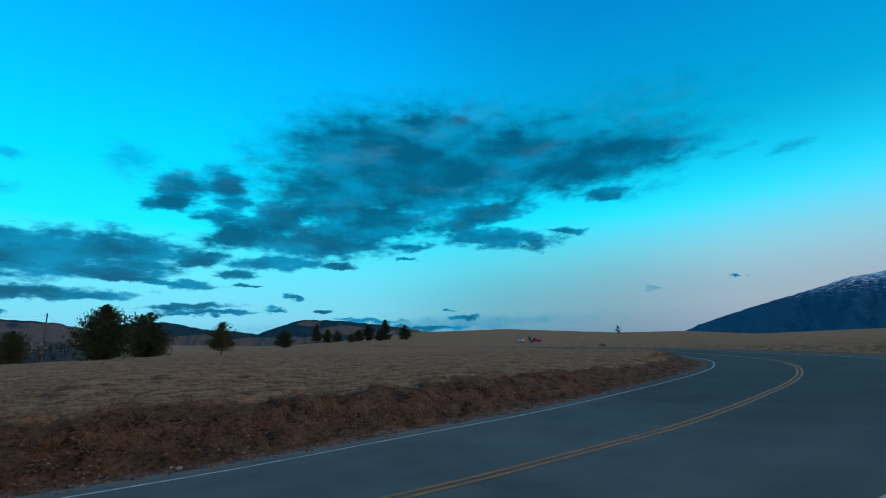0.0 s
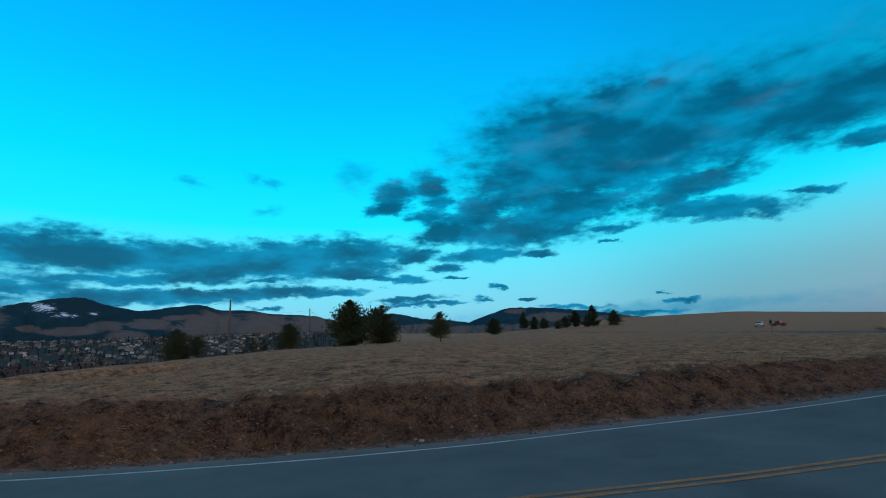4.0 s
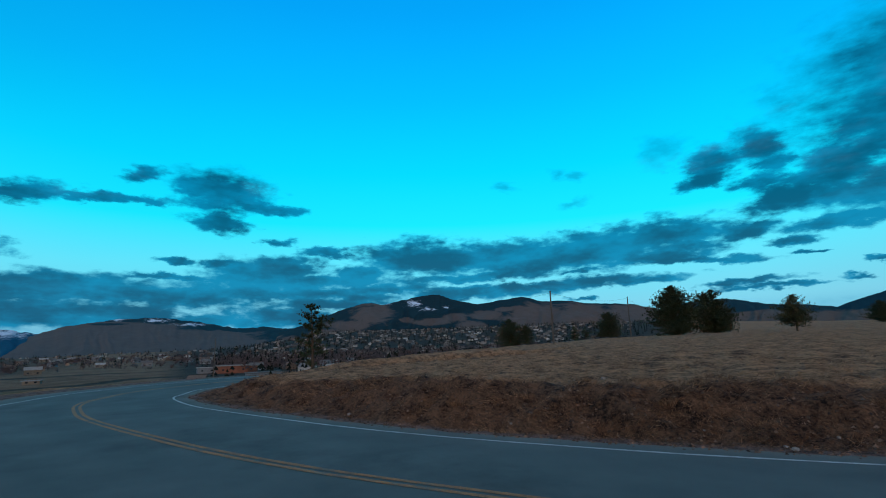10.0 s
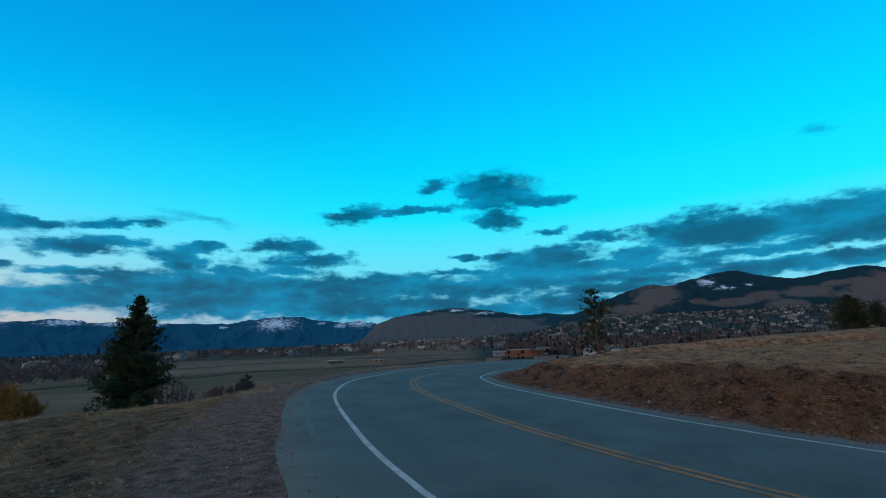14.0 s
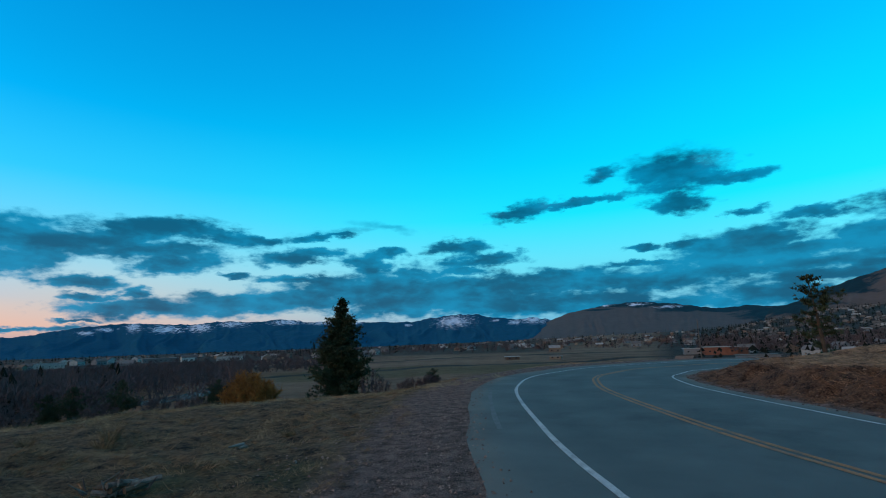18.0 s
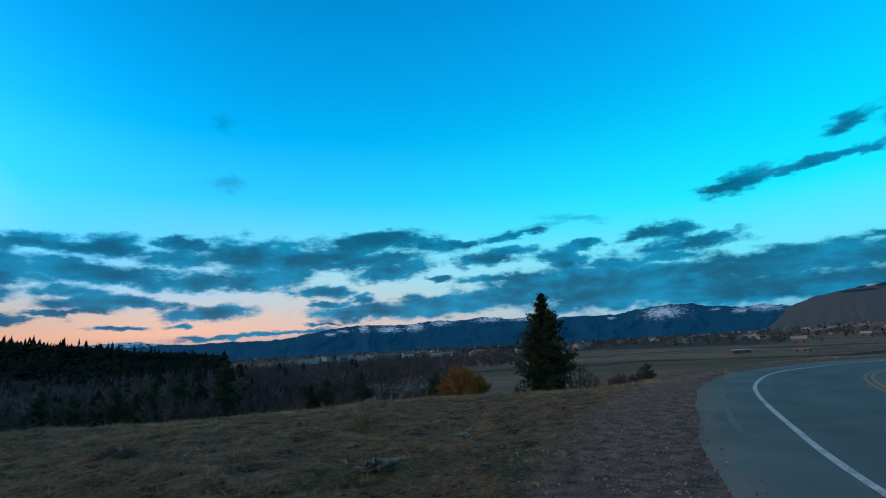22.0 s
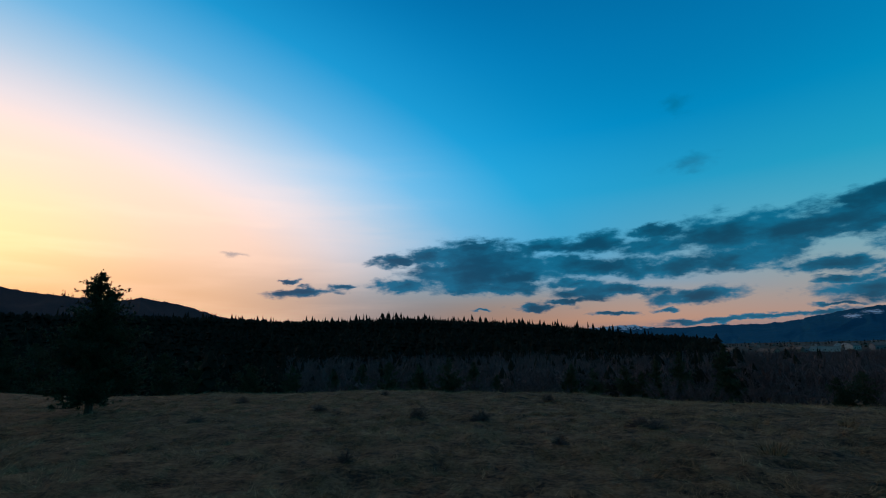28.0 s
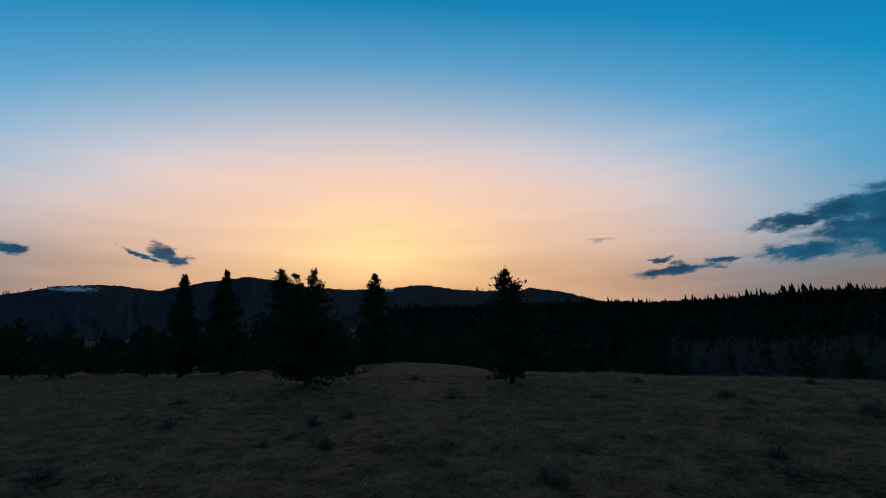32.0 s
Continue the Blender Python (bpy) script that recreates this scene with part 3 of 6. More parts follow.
CENTRE = glide([(-41, 34, -1.5), (-40.5, 20, -0.6), (-38.3, 9, 0), (-33.5, 0.8, 0), (-28.7, -1.6, 0), (-26, -2.1, 0), (-22.9, -1.85, 0), (-20.0, -1.3, 0), (-15.7, 0.05, 0), (-11.7, 1.5, 0),
                (-8.9, 2.75, 0), (-6.5, 4.05, 0), (-4.1, 5.5, 0), (-1.7, 7.0, 0), (0.7, 8.6, 0), (2.9, 10.25, 0), (5.6, 12.35, 0), (8.7, 15.2, 0), (12.0, 18.5, 0), (15.8, 22.5, 0),
                (20.0, 27.7, 0), (24.6, 34.6, 0), (29.6, 45, 0), (34, 60, 0), (36, 79, 0.35), (33, 98, 0.85), (26, 118, 1.4), (14, 142, 2.0), (-4, 172, 2.5), (-30, 210, 3.0)])
ARC = np.concatenate([[0], np.cumsum(np.linalg.norm(np.diff(CENTRE[:, :2], axis=0), axis=1))])


def along(x, y):
    return ARC[np.hypot(CENTRE[:, 0] - x, CENTRE[:, 1] - y).argmin()]


# both lanes widen round the bend
OUTER = np.interp(ARC, [along(-20, -1.3), along(-13, 1.0), along(-9, 2.7), along(-6, 4.3), along(0.7, 8.6), along(4, 11), along(15.8, 22.5), along(25, 35), along(36, 75), along(33, 98)], [3.35, 3.45, 3.6, 3.62, 4.0, 4.5, 5.2, 6.8, 4.6, 3.3])
INNER = np.interp(ARC, [along(-4, 5.5), along(-1.7, 7), along(0.7, 8.6), along(6, 12.6), along(15.8, 22.5), along(25, 35), along(34, 60), along(36, 79)], [3.42, 3.6, 4.0, 4.4, 5.0, 4.8, 4.0, 3.4])
TAN = np.gradient(CENTRE[:, :2], axis=0)
TAN /= np.linalg.norm(TAN, axis=1)[:, None]
LEFT = np.stack([-TAN[:, 1], TAN[:, 0]], 1)


def road_distance(x, y):
    """Signed distance from the centre line (positive on the hill's side) and the road's height there."""
    d, z = np.full(x.shape, 999.0), np.zeros(x.shape)
    o, n = np.full(x.shape, 3.3), np.full(x.shape, 3.4)
    sel = np.where(np.hypot(x, y) < 260)[0]
    for s in np.array_split(sel, max(1, len(sel) // 8000)):
        vx, vy = x[s, None] - CENTRE[None, :, 0], y[s, None] - CENTRE[None, :, 1]
        i = (vx * vx + vy * vy).argmin(1)
        k = np.arange(len(s))
        sgn = np.where(vx[k, i] * LEFT[i, 0] + vy[k, i] * LEFT[i, 1] >= 0, 1.0, -1.0)
        d[s], z[s] = np.hypot(vx[k, i], vy[k, i]) * sgn, CENTRE[i, 2]
        o[s], n[s] = OUTER[i], INNER[i]
    d = np.where(d < 0, np.minimum(d + (o - 3.3), -0.01), np.maximum(d - (n - 3.4), 0.01))
    return d, z


# ---- the lie of the land ----
# field on the hill: azimuth, distance of its skyline, elevation of its skyline
HILL = np.array([(-70, 600, -.5), (-45, 600, -.5), (-40, 600, -.35), (-27, 600, .9), (-20, 600, 1.1), (-8, 550, 2.05), (3, 480, 2.1), (10, 380, 1.45), (17, 280, 1.15),
                 (25, 200, .8), (33, 150, .45), (41, 125, .25), (47, 105, -.08), (54, 90, -.47), (67, 60, -1.28), (77, 45, -2.25), (84, 42, -2.8)])
# knoll behind the shoulder: azimuth, distance at which it falls away
KNOLL = np.array([(84, 44), (97, 40), (103, 31), (107, 26), (112, 23.5), (118, 22), (126, 21.5), (140, 20.5), (155, 20.5), (165, 21.5), (177, 23.5), (187, 25.5), (194, 27),
                  (209, 29), (221, 34), (234, 47), (247, 43), (258, 44), (270, 60), (285, 70), (290, 80)])


def terrain(x, y):
    x, y = np.asarray(x, float).ravel(), np.asarray(y, float).ravel()
    r = np.hypot(x, y) + 1e-6
    a = np.degrees(np.arctan2(-x, y))
    a = np.where(a < -70, a + 360, a)
    # hill field
    rs, el = np.interp(a, HILL[:, 0], HILL[:, 1]), np.interp(a, HILL[:, 0], HILL[:, 2])
    zs = EYE_Z + rs * np.tan(np.radians(el))
    zc = np.interp(a, [-40, -24, -10, 5], [.25, .4, .75, .9])
    rc = 12.0
    u = np.clip((r - rc) / (rs - rc), 0, None)
    pw = np.interp(a, [3, 22], [2.0, 1.1])
    rise = np.where(u < 1, zc + (zs - zc) * np.minimum(u, 1) ** pw, zs)
    fall = np.interp(a, [15, 33, 45], [0.012, 0.05, 0.16])
    hill = rise - np.clip(r - rs, 0, None) * fall
    # knoll
    re = np.interp(a, KNOLL[:, 0], KNOLL[:, 1])
    t = (r - re) / 2.2
    knoll = -np.interp(a, [84, 95, 170, 190], [.12, .13, .13, .2]) * 2.2 * np.logaddexp(0, np.clip(t, -30, 400)) * np.interp(a, [205, 230], [1.0, 0.35])
    is_hill = 1 - sstep(a, 80, 86)
    z = hill * is_hill + knoll * (1 - is_hill)
    # valley floor and the far country
    floor = np.interp(a, [10, 40, 80, 205, 235, 290], [-6, -15, -15, -15, -6, -4]) + 0.8 * fbm(x / 90, y / 90, 3, 5)
    floor = floor + sstep(r, 750, 2500) * np.interp(a, [-20, 20, 36, 45, 72, 82, 95, 106, 120], [20, 60, 95, 100, 92, 30, 18, 5, 0])
    bump = np.interp(a, [158, 166, 178, 192, 212, 235, 260, 290], [0, 3, 17, 25, 27, 24, 18, 8])
    floor = floor + bump * sstep(r, 240, 560)
    k = 3.0
    z = np.maximum(z, floor) + k * np.log1p(np.exp(-np.abs(z - floor) / k)) * sstep(r, 45, 80)
    # road bench and cut bank
    d, zr = road_distance(x, y)
    wig = 0.35 * fbm(x / 2.5, y / 2.5, 3, 11)
    w = np.where(d > 0, sstep(d + wig * 0.5, 4.3, 6.5), sstep(-d, 6.4, 11))
    road_near = (np.abs(d) < 30)
    z = np.where(road_near, zr * (1 - w) + z * w, z)
    # small relief
    amp = np.where(d > 0, sstep(d, 5.0, 7.5), 0.12 * sstep(-d, 5.2, 6.0) + 0.88 * sstep(-d, 7.2, 9.2))
    z = z + amp * (1 - sstep(r, 40, 120)) * (0.06 * fbm(x / 0.9, y / 0.9, 3, 21) + 0.05 * np.abs(fbm(x / 0.45, y / 0.45, 2, 25))) + amp * 0.16 * fbm(x / 7, y / 7, 2, 31) * (1 - sstep(r, 60, 200))
    bank = np.where(d > 0, sstep(d, 4.2, 4.9) * (1 - sstep(d, 6.3, 7.6)), 0)
    z = z + bank * 0.15 * fbm(x / 0.5, y / 0.5, 3, 41)
    z = np.where(np.abs(d) < 5.4, np.minimum(z, np.where((d > -4.7) & (d < 3.8), zr - 0.05, np.where((d > -5.3) & (d < 4.15), zr - 0.008, z))), z)
    return z


def ground_at(x, y):
    return float(terrain(np.array([x]), np.array([y]))[0])


def land():
    az = np.radians(np.concatenate([np.arange(-66, 294, 0.5)]))
    rr = [0.0]
    rad = 1.2
    while rad < 4900:
        rr.append(rad)
        rad += 0.16 if rad < 22 else 0.16 + (rad - 22) * 0.022
    rr = np.array(rr[1:])
    A, R = np.meshgrid(az, rr)
    x, y = (-R * np.sin(A)).ravel(), (R * np.cos(A)).ravel()
    z = terrain(x, y)
    na, nr = len(az), len(rr)
    i, j = np.meshgrid(np.arange(nr - 1), np.arange(na), indexing="ij")
    j2 = (j + 1) % na
    quads = np.stack([i * na + j, (i + 1) * na + j, (i + 1) * na + j2, i * na + j2], -1).reshape(-1, 4)
    c = len(x)
    verts = np.concatenate([np.stack([x, y, z], 1), [[0, 0, float(z[:na].mean())]]])
    tris = [(c, k, (k + 1) % na) for k in range(na)]
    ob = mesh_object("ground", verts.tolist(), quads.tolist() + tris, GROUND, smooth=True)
    d, _ = road_distance(x, y)
    r = np.hypot(x, y)
    a = np.degrees(np.arctan2(-x, y))
    a = np.where(a < -70, a + 360, a)
    zone = {}
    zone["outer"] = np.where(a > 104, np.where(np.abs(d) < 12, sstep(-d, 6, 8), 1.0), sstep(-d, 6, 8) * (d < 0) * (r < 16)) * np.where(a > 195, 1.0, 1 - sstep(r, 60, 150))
    zone["green"] = np.clip(zone["outer"] * sstep(fbm(x / 3.5, y / 3.5, 3, 71), 0.25, 0.8) * (1 - sstep(a, 150, 190)) * (1 - sstep(r, 14, 22)), 0, 1) * 0.5
    zone["bank"] = np.where((d > 0) & (r < 120), sstep(d, 3.6, 4.3) * (1 - sstep(d, 6.1, 7.3)), 0)
    zone["gravel"] = np.where((d < -4.0) & (r < 200), 1 - sstep(-d, 6.4, 8.4), np.where((d > 3.0) & (r < 200), 0.85 * (1 - sstep(d, 4.15, 4.75)), 0))
    zone["valley"] = sstep(r, 60, 150) * sstep(a, 78, 90) * (a < 205)
    strip = 0.5 + 0.5 * np.sin(r / 21 + a * 0.25) * np.sin(r / 57 + 1.0)
    zone["meadow"] = zone["valley"] * sstep(a, 84, 92) * (1 - sstep(a, 128, 136)) * sstep(r, 235, 265) * (1 - sstep(r, 340, 390)) * (0.55 + 0.45 * strip)
    zone["furrow"] = zone["valley"] * sstep(np.sin(r / 26 + 0.06 * a + 0.7 * fbm(a / 9, r / 200, 2, 77)), 0.86, 0.97) * (1 - sstep(r, 500, 700)) * (r > 190)
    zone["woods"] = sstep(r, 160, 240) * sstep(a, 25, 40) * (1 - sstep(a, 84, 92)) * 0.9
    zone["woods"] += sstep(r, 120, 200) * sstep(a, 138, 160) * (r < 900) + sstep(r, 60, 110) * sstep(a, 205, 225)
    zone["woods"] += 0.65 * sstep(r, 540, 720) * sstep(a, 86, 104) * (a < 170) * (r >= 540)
    zone["base"] = np.zeros(len(x))
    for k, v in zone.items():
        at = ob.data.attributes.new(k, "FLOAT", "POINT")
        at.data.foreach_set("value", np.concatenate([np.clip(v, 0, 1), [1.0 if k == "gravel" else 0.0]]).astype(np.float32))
    return tagged(ob, "dry brown grassland with a cut bank, gravel shoulder and valley floor", "ground", kind="structure")


land()


def ribbon(name, inner, outer, lift, material, parent=None, start=0, stop=None, wob=0.0, rows=1):
    """A strip along the road between two offsets from its centre line."""
    c, n = CENTRE[start:stop], LEFT[start:stop]
    offs = np.linspace(outer, inner, rows + 1)
    verts, faces = [], []
    for i in range(len(c)):
        w1 = wob * value_noise(np.array([i * 0.6]), np.array([3.3]), 5)[0]
        w2 = wob * value_noise(np.array([i * 0.6]), np.array([9.3]), 6)[0]
        for k, o in enumerate(offs):
            oo = o + (w2 if k == 0 else w1 if k == rows else 0)
            if oo < -1:
                oo -= OUTER[start + i] - 3.3
            elif oo > 1:
                oo += INNER[start + i] - 3.4
            verts.append((c[i, 0] + n[i, 0] * oo, c[i, 1] + n[i, 1] * oo, c[i, 2] + lift))
    m = rows + 1
    for i in range(len(c) - 1):
        for k in range(rows):
            faces.append((i * m + k, (i + 1) * m + k, (i + 1) * m + k + 1, i * m + k + 1))
    return mesh_object(name, verts, faces, material, parent)


road = tagged(ribbon("road", 4.0, -5.0, 0.0, ASPHALT, wob=0.1, rows=36), "grey asphalt two-lane road curving round the hill", "road", kind="structure")
offs = np.tile(np.linspace(-5.0, 4.0, 37), len(CENTRE))
road_x = np.repeat(CENTRE[:, 0], 37)
worn = {"track": sum(np.exp(-((offs - c) / 0.42) ** 2) for c in (-2.55, -0.95, 0.95, 2.55)) * 0.45,
        "dust": np.maximum(sstep(-offs, 3.2, 4.9), sstep(offs, 3.4, 3.95)) * 0.8,
        "grit": np.maximum(sstep(-offs, 4.2, 5.0), sstep(offs, 3.55, 4.0)),
        # the road's fall in brightness towards the east, put into its colour
        "dim_east": sstep(road_x - 0.6 * offs, 1.0, 13.0)}
for key, val in worn.items():
    road.data.attributes.new(key, "FLOAT", "POINT").data.foreach_set("value", val.astype(np.float32))
tagged(ribbon("edge_line", 3.45, 3.36, 0.006, WHITE_PAINT, road, wob=0.01), "thin worn white edge line")
tagged(ribbon("edge_line", -3.25, -3.37, 0.006, WHITE_PAINT, road, wob=0.01), "thin worn white edge line")
k0, k1 = [int(np.hypot(CENTRE[:, 0] - p[0], CENTRE[:, 1] - p[1]).argmin()) for p in ((-20.5, -1.4), (-12.6, 1.15))]
tagged(ribbon("old_line", -4.24, -4.36, 0.006, FADED_PAINT, road, k0, k1, wob=0.02), "short faded trace of an old white line")
tagged(ribbon("centre_line", 0.16, 0.05, 0.006, YELLOW_PAINT, road, wob=0.012), "worn yellow centre line")
tagged(ribbon("centre_line", -0.05, -0.16, 0.006, YELLOW_PAINT, road, wob=0.012), "worn yellow centre line")


# ---- mountains ----
def mountain_material(name, grass_dark, grass_light, forest, patch=0.0035):
    """A slope with bare grass, forest and snow by its zones, their edges broken up by noise."""
    m = bpy.data.materials.new(name)
    m.use_nodes = True
    nt = m.node_tree
    b = nt.nodes["Principled BSDF"]
    b.inputs["Roughness"].default_value = 1.0
    b.inputs["Specular IOR Level"].default_value = 0.05
    tc = matnode(nt, "ShaderNodeTexCoord")
    n1 = matnode(nt, "ShaderNodeTexNoise", Scale=patch * 6, Detail=6.0, Roughness=0.65)
    n2 = matnode(nt, "ShaderNodeTexNoise", Scale=patch * 3, Detail=8.0, Roughness=0.68)
    n3 = matnode(nt, "ShaderNodeTexNoise", Scale=patch * 11, Detail=7.0, Roughness=0.72)
    for n in (n1, n2, n3):
        nt.links.new(tc.outputs["Object"], n.inputs["Vector"])
    fall = matnode(nt, "ShaderNodeMapping", Scale=(1.0, 1.0, 0.28))
    nt.links.new(tc.outputs["Object"], fall.inputs["Vector"])
    n4 = matnode(nt, "ShaderNodeTexNoise", Scale=patch * 9, Detail=8.0, Roughness=0.7)
    nt.links.new(fall.outputs[0], n4.inputs["Vector"])

    def cover(attr, noise, amount, lo, hi, top):
        at = matnode(nt, "ShaderNodeAttribute")
        at.attribute_name = attr
        mid = matnode(nt, "ShaderNodeMath")
        mid.operation = "MULTIPLY_ADD"
        nt.links.new(noise.outputs["Fac"], mid.inputs[0])
        mid.inputs[1].default_value, mid.inputs[2].default_value = amount, -amount / 2
        ad = matnode(nt, "ShaderNodeMath")
        nt.links.new(mid.outputs[0], ad.inputs[0])
        nt.links.new(at.outputs["Fac"], ad.inputs[1])
        rg = matnode(nt, "ShaderNodeMapRange")
        rg.inputs[1].default_value, rg.inputs[2].default_value, rg.inputs[4].default_value = lo, hi, top
        nt.links.new(ad.outputs[0], rg.inputs[0])
        return rg.outputs[0]

    def blend(f, a, c):
        mx = matnode(nt, "ShaderNodeMix")
        mx.data_type = "RGBA"
        nt.links.new(f, mx.inputs[0])
        for k, v in ((6, a), (7, c)):
            if isinstance(v, tuple):
                mx.inputs[k].default_value = (*v, 1)
            else:
                nt.links.new(v, mx.inputs[k])
        return mx.outputs[2]

    grassy = blend(n1.outputs["Fac"], grass_dark, grass_light)
    trees = blend(n3.outputs["Fac"], tuple(v * 0.6 for v in forest), tuple(v * 1.5 for v in forest))
    # dark rills: brush tone plus gully shading put into the grass colour
    grassy = blend(cover("draw_shade", n1, 1.0, 0.25, 0.8, 0.75), grassy, tuple(v * 0.4 for v in grass_dark))
    col = blend(cover("forest", n2, 0.95, 0.42, 0.58, 1.0), grassy, trees)
    col = blend(cover("snow", n4, 2.4, 0.52, 0.8, 0.9), col, (0.62, 0.7, 0.8))
    nt.links.new(col, b.inputs["Base Color"])
    return m


def mountain(ridge, front, back, material, label, rough=1.0, seed=1, step=0.12, base=-30.0, spurs=3.5, shape=1.25, cut=0.2, bare=(), wooded=None, snow=(), snowline=None):
    """A range seen from the valley: ridge as (azimuth, elevation) of its crest; it climbs from front to back metres away.
    bare, wooded and snow: clearings, woods and snowfields as (azimuth, elevation, half width, half height)."""
    rd = np.array(ridge)
    az = np.arange(rd[0, 0], rd[-1, 0], step)
    el = np.interp(az, rd[:, 0], rd[:, 1])
    el = np.convolve(np.pad(el, 4, "edge"), np.ones(9) / 9, "valid")
    el = el + rough * 0.05 * fbm(az * 1.8, az * 0 + seed, 4, seed)
    us = np.concatenate([np.linspace(0, 1, 48), [1.05, 1.15, 1.3]])
    A, U = np.meshgrid(az, us)
    E = np.broadcast_to(el, A.shape)
    R = front + (back - front) * U
    top = EYE_Z + back * np.tan(np.radians(E))
    foot = np.full(A.shape, float(base))
    sp = 1 - np.abs(fbm(A * spurs / 10 + 0.6 * fbm(A / 3, U * 3, 2, seed + 9), U * 0.9, 4, seed + 3))
    k = np.clip(U, 0, 1) ** shape
    zz = foot + (top - foot) * np.clip(k + (sp - 0.7) * cut * np.sin(np.pi * np.clip(U, 0, 1)), -0.05, 1)
    zz = np.where(U > 1, top - (U - 1) * (back - front) * 0.5, zz)
    # the crest stays the skyline
    lim = EYE_Z + R * np.tan(np.radians(E)) - (1 - np.clip(U, 0, 1)) * 8
    zz = np.minimum(zz, np.where(U < 1, lim, zz))
    x, y = -R * np.sin(np.radians(A)), R * np.cos(np.radians(A))
    na, nu = len(az), len(us)
    i, j = np.meshgrid(np.arange(nu - 1), np.arange(na - 1), indexing="ij")
    q = np.stack([i * na + j, i * na + j + 1, (i + 1) * na + j + 1, (i + 1) * na + j], -1).reshape(-1, 4)
    ob = mesh_object("mountain", np.stack([x.ravel(), y.ravel(), zz.ravel()], 1).tolist(), q.tolist(), material, smooth=True)
    height = np.degrees(np.arctan2(zz - EYE_Z, R))

    def field(patches):
        d = np.full(A.shape, 3.0)
        for a0, e0, ra, re in patches:
            d = np.minimum(d, np.hypot((A - a0) / ra, (height - e0) / re))
        return np.clip(1.0 - 0.5 * d, 0, 1)  # 0.5 on the outline

    cover = field(wooded) if wooded is not None else 1 - field(bare)
    white = field(snow)
    if snowline is not None:
        white = np.maximum(white, 0.9 * sstep(zz / max(1.0, float(top.max())), snowline, 1.0))
    # rill lines down the slope that carry the brush and painted gully shading
    rill = 1 - np.abs(fbm(A * 0.55 + 0.5 * U, U * 1.1, 3, seed + 31))
    draw_shade = 0.3 * sstep(rill, 0.84, 0.99) * sstep(np.clip(U, 0, 1), 0.1, 0.4)
    for key, val in (("forest", cover), ("snow", white * 0.92), ("draw_shade", draw_shade)):
        at = ob.data.attributes.new(key, "FLOAT", "POINT")
        at.data.foreach_set("value", val.ravel().astype(np.float32))
    return tagged(ob, label, "mountain", group="mountains round the valley", kind="structure")


# distance haze is put into this forest blue and the snowy slope's grass
HAZE_FOREST = (0.007, 0.068, 0.125)
SNOWY = mountain_material("hazy_snowy_forest_slope", (0.03, 0.08, 0.11), (0.055, 0.11, 0.14), HAZE_FOREST)
TAN_HILL = mountain_material("bare_tan_hill", (0.078, 0.064, 0.058), (0.135, 0.11, 0.1), (0.010, 0.030, 0.04), 0.0024)
RIDGE_HILL = mountain_material("forest_ridge", (0.078, 0.064, 0.056), (0.135, 0.108, 0.094), (0.010, 0.034, 0.048), 0.0024)
GREY_HILL = mountain_material("bare_grey_hill", (0.066, 0.066, 0.068), (0.108, 0.105, 0.105), (0.010, 0.036, 0.05), 0.0024)
# hills against the sunset: backlit shade put into a near-black blue
BACKLIT_HILL = mountain_material("backlit_forest_hill", (0.006, 0.014, 0.022), (0.012, 0.024, 0.034), (0.005, 0.015, 0.025))
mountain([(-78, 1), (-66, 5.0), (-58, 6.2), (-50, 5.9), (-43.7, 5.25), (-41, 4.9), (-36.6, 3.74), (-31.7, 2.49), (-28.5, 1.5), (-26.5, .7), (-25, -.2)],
         2300, 4300, SNOWY, "forested mountain tinted haze blue, with snow streaks on its upper slope", seed=2, snowline=0.12)
mountain([(-8, .8), (-2, 1.6), (2.1, 2.32), (5.7, 2.99), (10.8, 3.68), (15.4, 3.93), (18.8, 2.92), (20.1, 2.4), (22.4, 2.83), (25.4, 3.09), (28.6, 3.87), (33, 3.7), (38, 2.5)],
         2000, 4200, RIDGE_HILL, "dark forested ridge with tan bare slopes", seed=5,
         bare=[(11, 2.6, 2.6, .55), (14.4, 3.45, 1.2, .3), (26.1, 2.15, 3.4, .33), (29.5, 1.85, 3.4, .4), (5, 1.9, 5, .5), (20, 1.6, 9, .5), (33, 2.2, 2.5, .6)])
mountain([(30, 1.8), (34, 2.9), (36, 3.39), (38, 3.88), (42.4, 4.24), (45.2, 4.63), (47.5, 4.67), (49.5, 5.28), (52.1, 4.99), (54.8, 4.6), (57.5, 5.15), (60, 5.98), (63.4, 5.4),
          (66, 4.8), (68, 5.12), (70.5, 4.4), (72.9, 3.55), (74.6, 2.8), (76.5, 2.2), (80, 1.0)],
         2300, 4000, TAN_HILL, "tan grassy mountain with dark forest on its top and snow patches", seed=8, cut=0.12,
         bare=[(67.3, 3.74, 2.2, 1.2), (70, 2.5, 2.7, .6), (72.1, 1.8, 2.2, .4), (57.7, 3.16, 1.5, .45), (60.2, 2.75, 2.4, .42), (54.0, 3.3, 2.0, .5), (55.7, 2.1, 1.8, .55), (48.2, 3.0, 3.6, 1.5), (43.5, 2.7, 3.2, 1.5), (38, 2.4, 4, 1.5),
               (55, 0.9, 26, .9), (51.8, 3.9, 1.2, .25), (63.5, 3.0, 1.0, .35)],
         snow=[(62.5, 4.9, 1.0, .4), (65.7, 5.0, .7, .22), (60.9, 4.2, 1.0, .2), (58.6, 4.4, .6, .15)])
